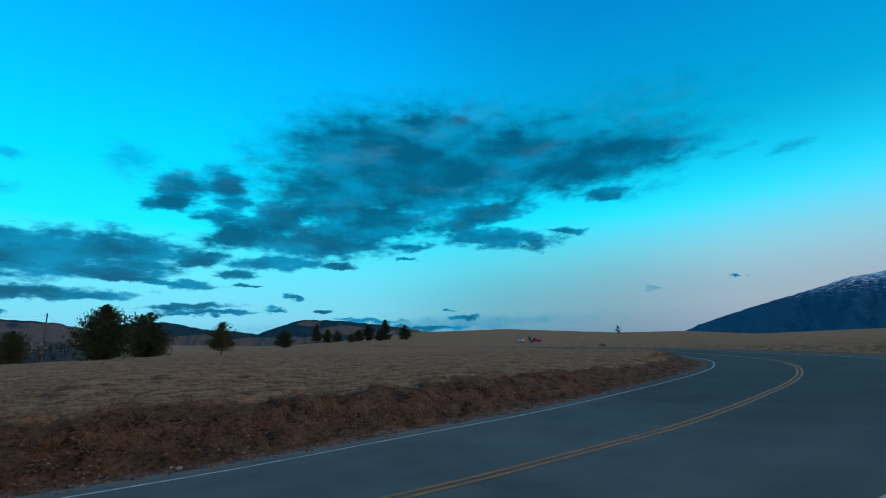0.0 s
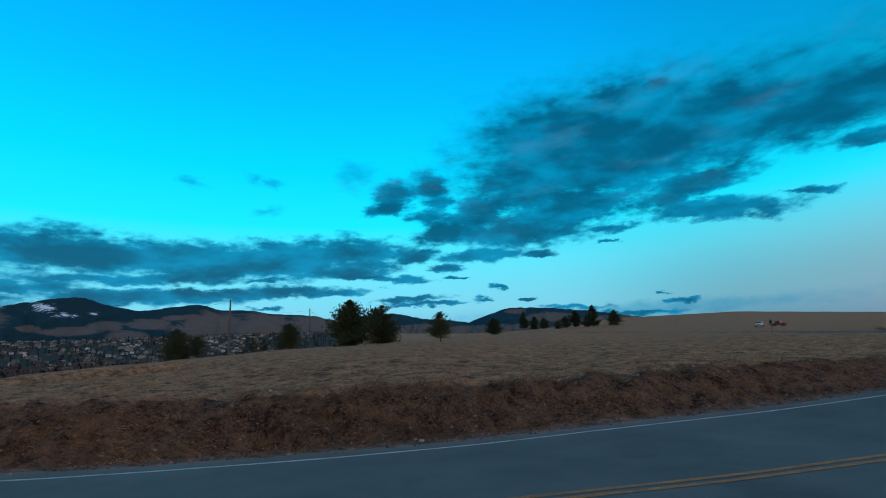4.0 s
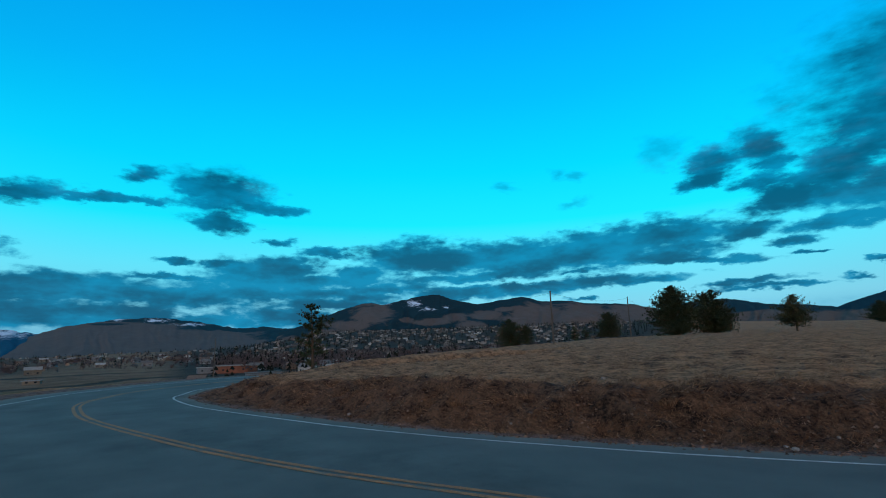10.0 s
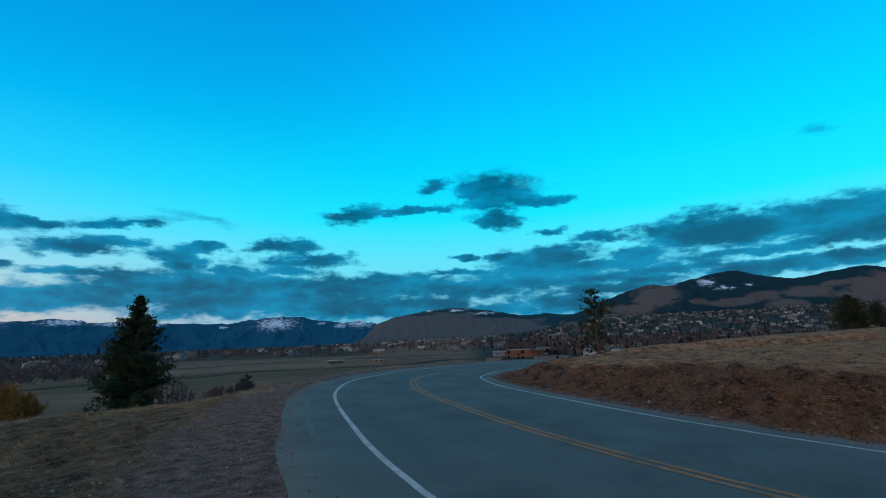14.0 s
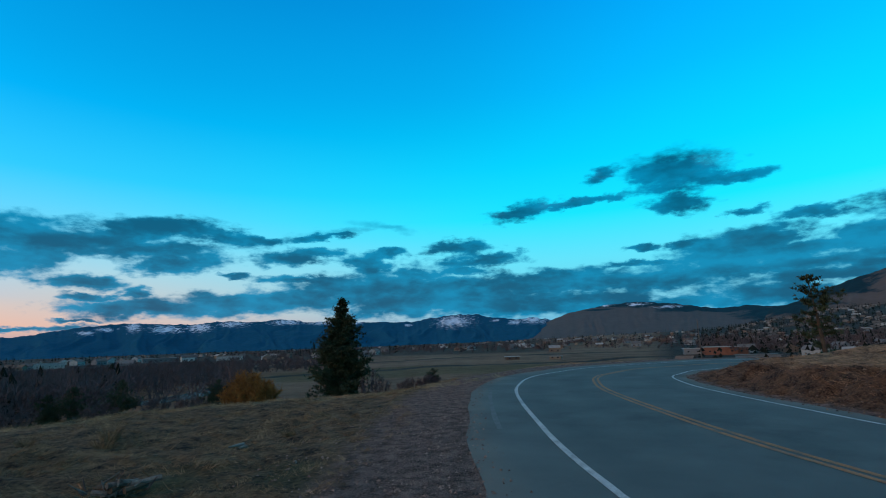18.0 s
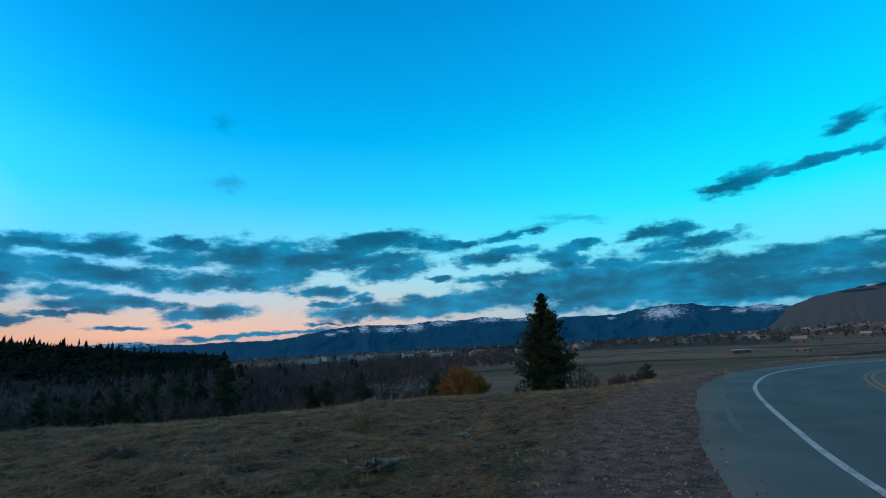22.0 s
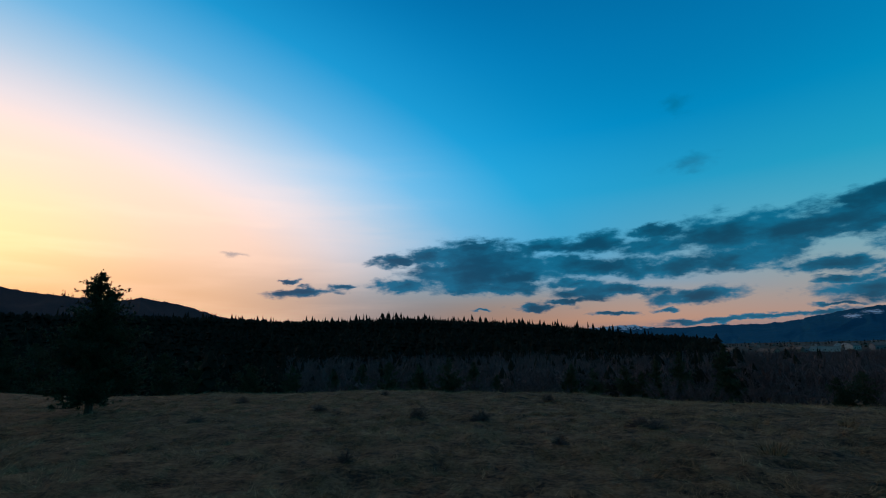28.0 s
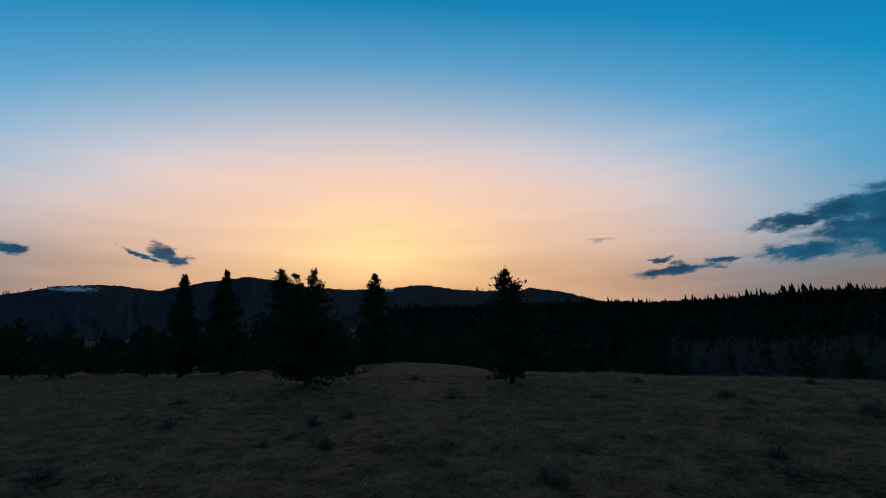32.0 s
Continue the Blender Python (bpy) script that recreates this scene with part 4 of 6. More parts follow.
mountain([(72, 1.2), (75, 2.2), (77.5, 2.36), (79.3, 2.56), (81.2, 2.4), (83, 2.6), (86.1, 3.2), (89.7, 3.55), (92.8, 3.37), (94.8, 3.05), (97.4, 2.55), (99.3, 1.8), (103.3, .2), (105, -.3)],
         2600, 4350, GREY_HILL, "smooth grey-brown bare hill with a snowy dark top", seed=12, cut=0.07,
         wooded=[(88, 3.4, 3.6, .5), (84.5, 2.6, 3.0, .35), (80, 2.35, 3.6, .4), (76, 1.6, 4, .9), (92.5, 3.25, 1.6, .12), (93.4, 2.9, 1.6, .1)], snow=[(92.7, 3.35, .7, .12), (89.4, 3.3, 1.2, .2), (86.4, 2.85, 1.6, .15)])
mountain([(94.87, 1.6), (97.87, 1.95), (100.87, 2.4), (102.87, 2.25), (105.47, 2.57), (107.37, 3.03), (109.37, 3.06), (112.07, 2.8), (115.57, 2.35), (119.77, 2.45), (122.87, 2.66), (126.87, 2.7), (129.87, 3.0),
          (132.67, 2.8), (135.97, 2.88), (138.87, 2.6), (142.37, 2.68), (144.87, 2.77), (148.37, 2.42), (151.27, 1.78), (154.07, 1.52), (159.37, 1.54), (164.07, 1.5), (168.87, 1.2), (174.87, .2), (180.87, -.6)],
         3000, 4600, SNOWY, "long haze-blue mountain range with snow on its crest", seed=16, rough=1.4,
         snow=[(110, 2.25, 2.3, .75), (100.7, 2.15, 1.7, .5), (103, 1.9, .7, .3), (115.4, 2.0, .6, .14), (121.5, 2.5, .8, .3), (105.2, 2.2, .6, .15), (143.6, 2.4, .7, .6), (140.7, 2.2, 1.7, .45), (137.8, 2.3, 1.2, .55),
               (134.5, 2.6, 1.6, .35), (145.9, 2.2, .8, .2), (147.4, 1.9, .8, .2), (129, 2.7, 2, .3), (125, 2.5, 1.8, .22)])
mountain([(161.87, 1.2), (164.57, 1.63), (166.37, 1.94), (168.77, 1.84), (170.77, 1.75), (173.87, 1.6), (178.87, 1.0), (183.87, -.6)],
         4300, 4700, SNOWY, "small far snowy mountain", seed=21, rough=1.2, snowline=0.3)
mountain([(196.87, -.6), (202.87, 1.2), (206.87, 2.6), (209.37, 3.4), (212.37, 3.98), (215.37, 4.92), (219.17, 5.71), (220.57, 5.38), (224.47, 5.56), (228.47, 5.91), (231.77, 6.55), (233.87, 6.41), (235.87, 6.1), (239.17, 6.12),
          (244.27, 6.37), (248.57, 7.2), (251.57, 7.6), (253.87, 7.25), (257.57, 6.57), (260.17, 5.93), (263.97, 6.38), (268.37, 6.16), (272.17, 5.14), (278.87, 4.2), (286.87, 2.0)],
         1500, 3600, BACKLIT_HILL, "forested hills, shaded dark below the sunset", seed=25, rough=1.2, cut=0.07, snow=[(236.2, 6.1, 1.0, .3), (267, 5.9, 2, .3)])


# ---- trees ----
def tube(verts, faces, p, q, r0, r1, n=4):
    """A tapered stick from p to q."""
    d = np.array(q) - np.array(p)
    d = d / (np.linalg.norm(d) + 1e-9)
    u = np.cross(d, (0.3, 0.5, 0.81) if abs(d[2]) > 0.8 else (0, 0, 1.0))
    u /= np.linalg.norm(u)
    v = np.cross(d, u)
    b = len(verts)
    for c, r in ((p, r0), (q, r1)):
        for k in range(n):
            t = 2 * math.pi * k / n
            verts.append(tuple(np.array(c) + r * (math.cos(t) * u + math.sin(t) * v)))
    for k in range(n):
        faces.append((b + k, b + (k + 1) % n, b + n + (k + 1) % n, b + n + k))


def stem(bends, radii, n=8):
    """One tapered trunk mesh through the points, with closed ends."""
    verts, faces = [], []
    for c, r in zip(bends, radii):
        for k in range(n):
            t = 2 * math.pi * k / n
            rr = r * (1 + 0.12 * math.sin(3 * t + c[2]))
            verts.append((c[0] + rr * math.cos(t), c[1] + rr * math.sin(t), c[2]))
    for i in range(len(bends) - 1):
        for k in range(n):
            a, b = i * n + k, i * n + (k + 1) % n
            faces.append((a, b, b + n, a + n))
    faces.append(tuple(range((len(bends) - 1) * n, len(bends) * n)))
    return verts, faces


def tufts(centres, outward, size, count, rng, width=0.18):
    """Needle tufts: stars of thin triangles round each centre."""
    c = np.repeat(np.array(centres), count, 0)
    o = np.repeat(np.array(outward), count, 0)
    s = np.repeat(np.array(size), count)[:, None] * rng.uniform(0.6, 1.2, (len(c), 1))
    d = o * 0.55 + rng.normal(0, 0.62, c.shape)
    d /= np.linalg.norm(d, axis=1)[:, None] + 1e-9
    w = np.cross(d, rng.normal(0, 1, c.shape))
    w /= np.linalg.norm(w, axis=1)[:, None] + 1e-9
    base = c - d * s * 0.25
    v = np.stack([base + w * s * width, base - w * s * width, c + d * s], 1).reshape(-1, 3)
    f = np.arange(len(v)).reshape(-1, 3)
    return v.tolist(), f.tolist()


PINE = [(0, .6), (.08, .9), (.22, 1.0), (.45, .78), (.65, .52), (.8, .32), (.92, .14), (1, .02)]
ROUND = [(0, .72), (.12, .92), (.3, 1.0), (.55, .95), (.75, .72), (.9, .42), (1, .12)]
BROAD = [(0, .82), (.08, 1.0), (.25, .98), (.45, .84), (.65, .6), (.82, .36), (.94, .16), (1, .03)]
TRIPLE = [(0, .72), (.1, .93), (.3, 1.0), (.5, .84), (.64, .5), (.75, .22), (.88, .17), (1, .05)]
SPIRE = [(0, .75), (.1, 1.0), (.35, .78), (.6, .48), (.8, .25), (.93, .09), (1, .01)]
SPARSE = [(0, .3), (.15, .7), (.3, .95), (.5, .8), (.65, .95), (.8, .7), (.95, .42), (1, .12)]


def conifer(name, h, w, profile, clear, branches, per, seed, needles=NEEDLES, label="", tops=(), tuft=0.05, blades=9, droop=0.15):
    """A conifer of height h and width w; clear: share of bare trunk below the crown."""
    rng = np.random.default_rng(seed)
    root = new(name)
    lean = rng.normal(0, 0.012, 2) * h
    pts = [(lean[0] * t * t, lean[1] * t * t, h * t - (0.3 if t == 0 else 0)) for t in (0, .1, .3, .55, .8, .97)]
    rad = [0.022 * h * (1.25, 1, .85, .6, .3, .06)[k] for k in range(6)]
    lv, lf = stem(pts, rad)
    pv, ph = [p[1] for p in profile], [p[0] for p in profile]
    cs, os_, sz = [], [], []
    heads = list(tops) or [(0.0, 0.0, 1.0)]
    many = len(heads) > 1
    for b in range(branches):
        t = 1 - (1 - rng.random() ** 0.85) * 1.0
        t = min(max(t, 0.01), 0.995)
        hx, hy, hs = heads[b % len(heads)]
        zb = h * hs * (clear + (1 - clear) * t)
        R = w / 2 * np.interp(t, ph, pv) * rng.uniform(0.62, 1.12)
        ang = rng.uniform(0, 2 * math.pi)
        R *= 1 + 0.16 * math.sin(ang * 2 + seed) + 0.2 * math.sin(t * 19 + ang * 3 + seed) * (1 - t)
        dirn = np.array([math.cos(ang), math.sin(ang), 0])
        frac = min(1.0, max(0.0, (t - 0.25) / 0.5)) if many else 0
        p0 = np.array([lean[0] * t * t + hx * frac, lean[1] * t * t + hy * frac, zb])
        rise = rng.uniform(-droop, 0.35) + 0.5 * t
        tip = p0 + dirn * R + np.array([0, 0, R * rise])
        mid = (p0 + tip) / 2 - np.array([0, 0, R * 0.08])
        tube(lv, lf, p0, mid, 0.006 * h * (1.2 - t), 0.004 * h * (1.2 - t), 3)
        tube(lv, lf, mid, tip, 0.004 * h * (1.2 - t), 0.001 * h, 3)
        n = max(3, int(per * (0.35 + 0.65 * R / (w / 2))))
        for k in range(n):
            s = 0.22 + 0.78 * (k + rng.random()) / n
            q = (p0 * (1 - s) + tip * s) + np.append(rng.normal(0, 0.09 * R * s + 0.004 * h, 2), rng.normal(0, 0.05 * R + 0.004 * h))
            cs.append(q)
            o = dirn * 0.7 + np.array([0, 0, 0.5])
            os_.append(o / np.linalg.norm(o))
            sz.append(h * tuft * rng.uniform(0.6, 1.2) * (0.5 + 0.5 * min(1.0, R / (w / 2))))
        for k in range(max(2, n // 3)):
            s = rng.uniform(0.05, 0.7)
            cs.append(p0 * (1 - s) + tip * s + rng.normal(0, 0.012 * h, 3))
            os_.append(np.array([0, 0, 0.3]))
            sz.append(h * tuft * 1.7 * (0.3 + 0.7 * min(1.0, R / (w / 2))))
    for hx, hy, hs in heads:
        for k in range(6):
            cs.append(np.array([lean[0] + hx, lean[1] + hy, h * hs * (1 - 0.02 * k)]) + np.append(rng.normal(0, 0.008 * h, 2), 0))
            os_.append(np.array([0, 0, 1.0]))
            sz.append(h * tuft * 0.5)
    mesh_object("trunk", lv, lf, BARK, root)
    v, f = tufts(cs, os_, sz, blades, rng)
    mesh_object("crown", v, f, needles, root)
    return tagged(root, label, "tree")


def stand(ob, a, r, turn=0.0, scale=1.0, sink=0.0):
    x, y = polar(a, r)
    ob.matrix_basis = Matrix.Translation((x, y, ground_at(x, y) - sink)) @ Matrix.Rotation(turn, 4, "Z") @ Matrix.Diagonal((scale, scale, scale, 1))
    return ob


def tree_at(a, r, top, width, profile, seed, label, name="pine_tree", **kw):
    """A conifer r metres off whose tip stands at elevation top; width in degrees."""
    x, y = polar(a, r)
    h = EYE_Z + r * math.tan(radians(top)) - ground_at(x, y)
    w = 2.15 * r * math.tan(radians(width / 2))
    kw = {"clear": 0.04, "branches": 70, "per": 9, "tuft": 0.046, "blades": 11, **kw}
    dense = kw["branches"] >= 90
    kw["branches"], kw["per"], kw["tuft"] = int(kw["branches"] * (1.8 if dense else 2.2)), int(kw["per"] * 2.1), kw["tuft"] * (0.78 if dense else 1.0)
    return stand(conifer(name, h, w, profile, seed=seed, label=label, **kw), a, r)


# on the hill field
tree_at(33.7, 128, 5.5, 5.5, PINE, 101, "large dark ponderosa pine in the dry field", branches=190, per=15, clear=0.0, tuft=0.042, blades=13)
tree_at(30.2, 134, 4.8, 4.1, BROAD, 102, "dark dense pine beside a larger pine", branches=160, per=14, clear=0.0, tuft=0.042, blades=13, tops=((0, 0, 1.0), (-1.6, -0.9, 0.96)))
tree_at(23.4, 90, 3.75, 3.4, BROAD, 103, "lone young pine with thin yellowish crown", needles=YOUNG_NEEDLES, clear=0.12, branches=100, per=10, tuft=0.045)
tree_at(17.2, 205, 2.75, 2.4, BROAD, 104, "low dark bushy pine on the field's skyline", branches=80, per=10, clear=0.0, tuft=0.055)
for k, (a, top, w) in enumerate([(13.7, 3.4, .85), (12.5, 2.75, .8), (11.4, 2.55, 1.0), (9.9, 2.15, .7), (9.0, 2.65, .85), (7.9, 3.2, .9), (6.7, 2.6, .7), (6.0, 3.65, 1.0), (3.7, 2.95, 1.35)]):
    tagged(tree_at(a, 315 + 6 * (k % 3), top, w * 1.6, BROAD if k % 2 else PINE, 110 + k, "dark pine in a row along the field's edge", branches=60, per=9, blades=8, tuft=0.06), group="row of pines along the field")
tree_at(40.5, 125, 3.05, 3.1, BROAD, 120, "small dark rounded pine in the field", branches=130, per=12, clear=0.0)
tree_at(51.4, 98, 2.7, 3.6, BROAD, 121, "dark green pine at the field's lower edge", branches=110, per=12)
tree_at(49.6, 97, 1.9, 2.7, BROAD, 122, "small bushy pine beside a taller one", branches=95, per=10)
tree_at(44.2, 118, 1.65, 1.7, BROAD, 123, "small dark pine near the utility pole", branches=36, per=7)
tree_at(43, 119, 1.6, 1.5, BROAD, 124, "small dark pine near the utility pole", branches=36, per=7)
tree_at(73.8, 92, 4.9, 3.7, SPARSE, 125, "tall thin-crowned ponderosa pine below the hill", clear=0.16, branches=24, per=6, tuft=0.034, blades=11, droop=0.25)
tree_at(-20.35, 520, 1.8, .75, ROUND, 126, "lone round tree on the plain's skyline", branches=30, per=6, blades=7)

# behind the shoulder
tree_at(122.97, 58, 5.1, 5.9, BROAD, 130, "big dark ponderosa pine below the knoll", branches=150, per=14, tuft=0.04, blades=10, clear=0.02)
tree_at(222.1, 22.65, 7.75, 7.4, BROAD, 131, "young pine dark against the sunset", branches=120, per=13, tuft=0.034, blades=11, clear=0.05)
tree_at(244.9, 25.5, 8.2, 9.6, TRIPLE, 132, "broad dark pine with several tops against the sunset", branches=210, per=15, tuft=0.036, blades=11, clear=0.04, tops=((.56, 1.19, 1.0), (.27, .58, 0.975), (-.1, -.22, 1.0)))
tree_at(237.6, 50, 7.75, 4.4, BROAD, 133, "dark pine standing behind the field's edge", branches=90, per=11)
tree_at(253.57, 42, 8.05, 5.4, PINE, 134, "tall dark fir at the field's edge", branches=100, per=12, name="fir_tree")
tree_at(257.5, 44, 7.45, 3.8, PINE, 135, "tall slim dark fir at the field's edge", branches=80, per=11, name="fir_tree")
for k, (a, r, top, w) in enumerate([(135.57, 62, -3.1, 2.6), (162.3, 112, -.95, 1.8), (164.4, 106, -1.8, 1.4), (184.1, 92, -1.7, 2.2), (143.97, 75, -2.6, 3.4), (147.77, 78, -3.0, 2.8), (149.57, 76, -3.5, 1.7), (158.17, 120, -.4, 1.8), (167.67, 110, -2.4, 2.0), (165.87, 108, -3.0, 1.6),
                                    (170.87, 100, -2.6, 2.3), (173.27, 98, -2.2, 2.2), (181.47, 95, -3.2, 1.6), (186.87, 90, -1.2, 4.4), (190.37, 88, -1.9, 3.5), (193.67, 86, -1.5, 3.6),
                                    (204.37, 90, -1.6, 3.4), (208.87, 95, -1.2, 4.0), (213.37, 85, -.8, 4.0), (216.87, 90, .1, 4.0), (226.87, 92, 1.2, 4.0), (230.87, 85, .6, 4.2), (199.87, 90, -2.0, 3.0), (196.67, 88, -1.7, 2.8)]):
    tagged(tree_at(a, r, top, w * 1.4, (BROAD, PINE, BROAD)[k % 3], 140 + k, "dark conifer below the knoll's edge", branches=46, per=8, blades=8, tuft=0.045), group="conifers below the knoll")
for k, (a, r, top, w) in enumerate([(249.87, 46, 2.2, 5), (260.37, 48, 2.4, 4.5), (263.37, 52, 1.4, 5), (266.87, 50, 2.6, 5), (270.37, 54, 3.2, 4.5), (273.87, 52, 2.4, 5), (277.87, 55, 2.8, 5), (241.87, 60, 2.2, 4), (234.37, 66, 2.0, 4),
                                    (247.87, 60, 3.4, 4), (228.87, 70, 1.9, 4), (282.87, 55, 3, 5)]):
    tagged(tree_at(a, r, top, w, (SPIRE, PINE)[k % 2], 170 + k, "dark young conifer in the shade at the field's edge", branches=56, per=8, blades=8, tuft=0.045), group="dark conifers at the field's edge")


def far_conifers(name, spots, seed, label, material=FAR_NEEDLES, sides=7, tiers=5):
    """A wood of conifers as one sheet of stuff: spots of (x, y, z, height, width)."""
    rng = np.random.default_rng(seed)
    verts, faces = [], []
    for x, y, z, h, w in spots:
        b = len(verts)
        blunt = rng.uniform(0.0, 0.5)
        for k in range(tiers):
            u = k / max(1, tiers - 1)
            z0 = z + h * (0.05 + 0.76 * u)
            z1 = z0 + h * (0.16 + 0.3 / tiers)
            rad = w / 2 * (1 - (0.72 - 0.4 * blunt) * u ** (1 + blunt)) * rng.uniform(0.65, 1.25)
            ox, oy = rng.normal(0, 0.03 * w, 2)
            c = len(verts)
            verts.append((x + ox * 0.3, y + oy * 0.3, z1))
            for s in range(sides):
                t = 2 * math.pi * (s + rng.uniform(-0.3, 0.3)) / sides
                rr = rad * rng.uniform(0.55, 1.25)
                verts.append((x + ox + rr * math.cos(t), y + oy + rr * math.sin(t), z0 + h * rng.uniform(-0.05, 0.06)))
            faces += [(c, c + 1 + s, c + 1 + (s + 1) % sides) for s in range(sides)]
    return tagged(mesh_object(name, verts, faces, material), label, "forest", kind="stuff")


def scatter(rng, n, amin, amax, rmin, rmax, power=1.0):
    a = rng.uniform(amin, amax, n)
    r = rmin + (rmax - rmin) * rng.random(n) ** power
    x, y = -r * np.sin(np.radians(a)), r * np.cos(np.radians(a))
    return a, r, x, y, terrain(x, y)


rng = np.random.default_rng(7)
spots = []
a, r, x, y, z = scatter(rng, 2900, 158, 236, 300, 640, 0.7)
hill_top = np.interp(a - 0.87, [158, 163.5, 167.6, 171.2, 177, 182.3, 187, 191.5, 195.3, 200, 206, 211, 216, 236], [.1, .8, 1.45, 2.1, 2.65, 3.05, 3.35, 3.65, 3.6, 3.35, 3.4, 3.8, 3.9, 3.9])
for k in range(len(a)):
    hmax = EYE_Z + r[k] * math.tan(radians(hill_top[k] + 0.2 + rng.uniform(-0.3, 0.06) + (rng.uniform(0.15, 0.6) if rng.random() < 0.05 else 0))) - z[k]
    h = min(rng.uniform(9, 17), hmax) if r[k] < 520 else min(24, hmax)
    if h > 3:
        spots.append((x[k], y[k], z[k], h, h * rng.uniform(0.5, 0.85)))
for aa in np.arange(160, 236, 0.085):
    rr = rng.uniform(560, 640)
    px, py = polar(aa, rr)
    zb = ground_at(px, py)
    el = np.interp(aa - 0.87, [158, 163.5, 167.6, 171.2, 177, 182.3, 187, 191.5, 195.3, 200, 206, 211, 216, 236], [.1, .8, 1.45, 2.1, 2.65, 3.05, 3.35, 3.65, 3.6, 3.35, 3.4, 3.8, 3.9, 3.9]) + rng.uniform(-0.2, 0.06)
    if rng.random() < 0.2:  # an old tree that stands out of the canopy
        el += rng.uniform(0.15, 0.62)
    h = max(5.0, EYE_Z + rr * math.tan(radians(el)) - zb)
    spots.append((px, py, zb, h, rng.uniform(5.5, 10.5)))
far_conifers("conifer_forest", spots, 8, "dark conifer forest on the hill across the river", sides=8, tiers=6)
spots = []
a, r, x, y, z = scatter(rng, 900, 205, 288, 70, 330, 0.6)
for k in range(len(a)):
    h = min(rng.uniform(6, 14), EYE_Z + r[k] * math.tan(radians(rng.uniform(1.0, 3.0))) - z[k])
    if h > 2:
        spots.append((x[k], y[k], z[k], h, h * rng.uniform(0.35, 0.5)))
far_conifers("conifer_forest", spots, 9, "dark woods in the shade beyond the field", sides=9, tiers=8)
# trees on the sunset ridge line
spots = []
for k in range(260):
    aa = rng.uniform(205, 276)
    el = np.interp(aa - 0.87, [205, 211.5, 214.5, 218.3, 223.6, 227.6, 230.9, 238.3, 243.4, 250.7, 256.7, 259.3, 263.1, 267.5, 276], [2.4, 3.9, 4.85, 5.6, 5.5, 5.85, 6.5, 6.0, 6.3, 7.5, 6.5, 5.85, 6.3, 6.1, 4.5])
    px, py = polar(aa, 3560)
    spots.append((px, py, EYE_Z + 3560 * math.tan(radians(el)) - 14, rng.uniform(14, 26) * (2.0 if 221 < aa < 226 else 1), 16))
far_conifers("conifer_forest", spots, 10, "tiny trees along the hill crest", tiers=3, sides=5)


# bare cottonwoods along the river
def bare_tree(name, h, seed, label, material=BARE_WOOD, twigs=260, spread=0.3, stems=1):
    rng2 = np.random.default_rng(seed)
    root = new(name)
    v, f = [], []
    ends = []
    for s in range(stems):
        base = np.array([rng2.normal(0, 0.04 * h), rng2.normal(0, 0.04 * h), -0.3]) if stems > 1 else np.array([0, 0, -0.3])
        top = base + np.array([rng2.normal(0, 0.06 * h), rng2.normal(0, 0.06 * h), h * rng2.uniform(0.55, 0.7)])
        tube(v, f, base, top, 0.017 * h, 0.007 * h, 6)
        for k in range(9):
            t = rng2.uniform(0.3, 1.0)
            p = base * (1 - t) + top * t
            an = rng2.uniform(0, 6.28)
            q = p + np.array([math.cos(an) * spread * h * rng2.uniform(0.3, 0.9), math.sin(an) * spread * h * rng2.uniform(0.3, 0.9), h * rng2.uniform(0.15, 0.36)])
            tube(v, f, p, q, 0.006 * h, 0.002 * h, 4)
            for j in range(3):
                u = rng2.uniform(0.4, 1.0)
                p2 = p * (1 - u) + q * u
                q2 = p2 + np.array([rng2.normal(0, 0.1 * h), rng2.normal(0, 0.1 * h), h * rng2.uniform(0.04, 0.16)])
                tube(v, f, p2, q2, 0.0028 * h, 0.001 * h, 3)
                ends.append((p2, q2))
    mesh_object("trunk", v, f, material, root)
    cs, os_ = [], []
    for k in range(twigs):
        p2, q2 = ends[k % len(ends)]
        u = rng2.random()
        cs.append(p2 * (1 - u) + q2 * u)
        os_.append((0, 0, 1.0))
    v, f = tufts(cs, os_, [h * 0.09] * len(cs), 3, rng2, 0.035)
    mesh_object("crown", v, f, material, root)
    return tagged(root, label, "tree")


rng = np.random.default_rng(17)
kinds = [bare_tree("cottonwood_tree", 14, 200 + k, "bare grey-brown cottonwood by the river") for k in range(5)]
for k, ob in enumerate(kinds):
    tagged(stand(ob, (138, 146, 152, 160, 168)[k], 205 + 10 * k), group="bare cottonwoods along the river")
for k in range(190):
    aa = rng.uniform(134, 203)
    rr = rng.uniform(150, 300) if aa > 150 else rng.uniform(215, 400)
    if 131 < aa < 143 and rr < 300 and rng.random() < 0.6:
        rr = rng.uniform(300, 420)
    px, py = polar(aa, rr)
    m = Matrix.Translation((px, py, ground_at(px, py))) @ Matrix.Rotation(rng.uniform(0, 6.28), 4, "Z") @ Matrix.Diagonal((*[rng.uniform(0.65, 1.05)] * 3, 1))
    c = copy_thing(kinds[k % 5], m)
    c.scale = m.to_scale()
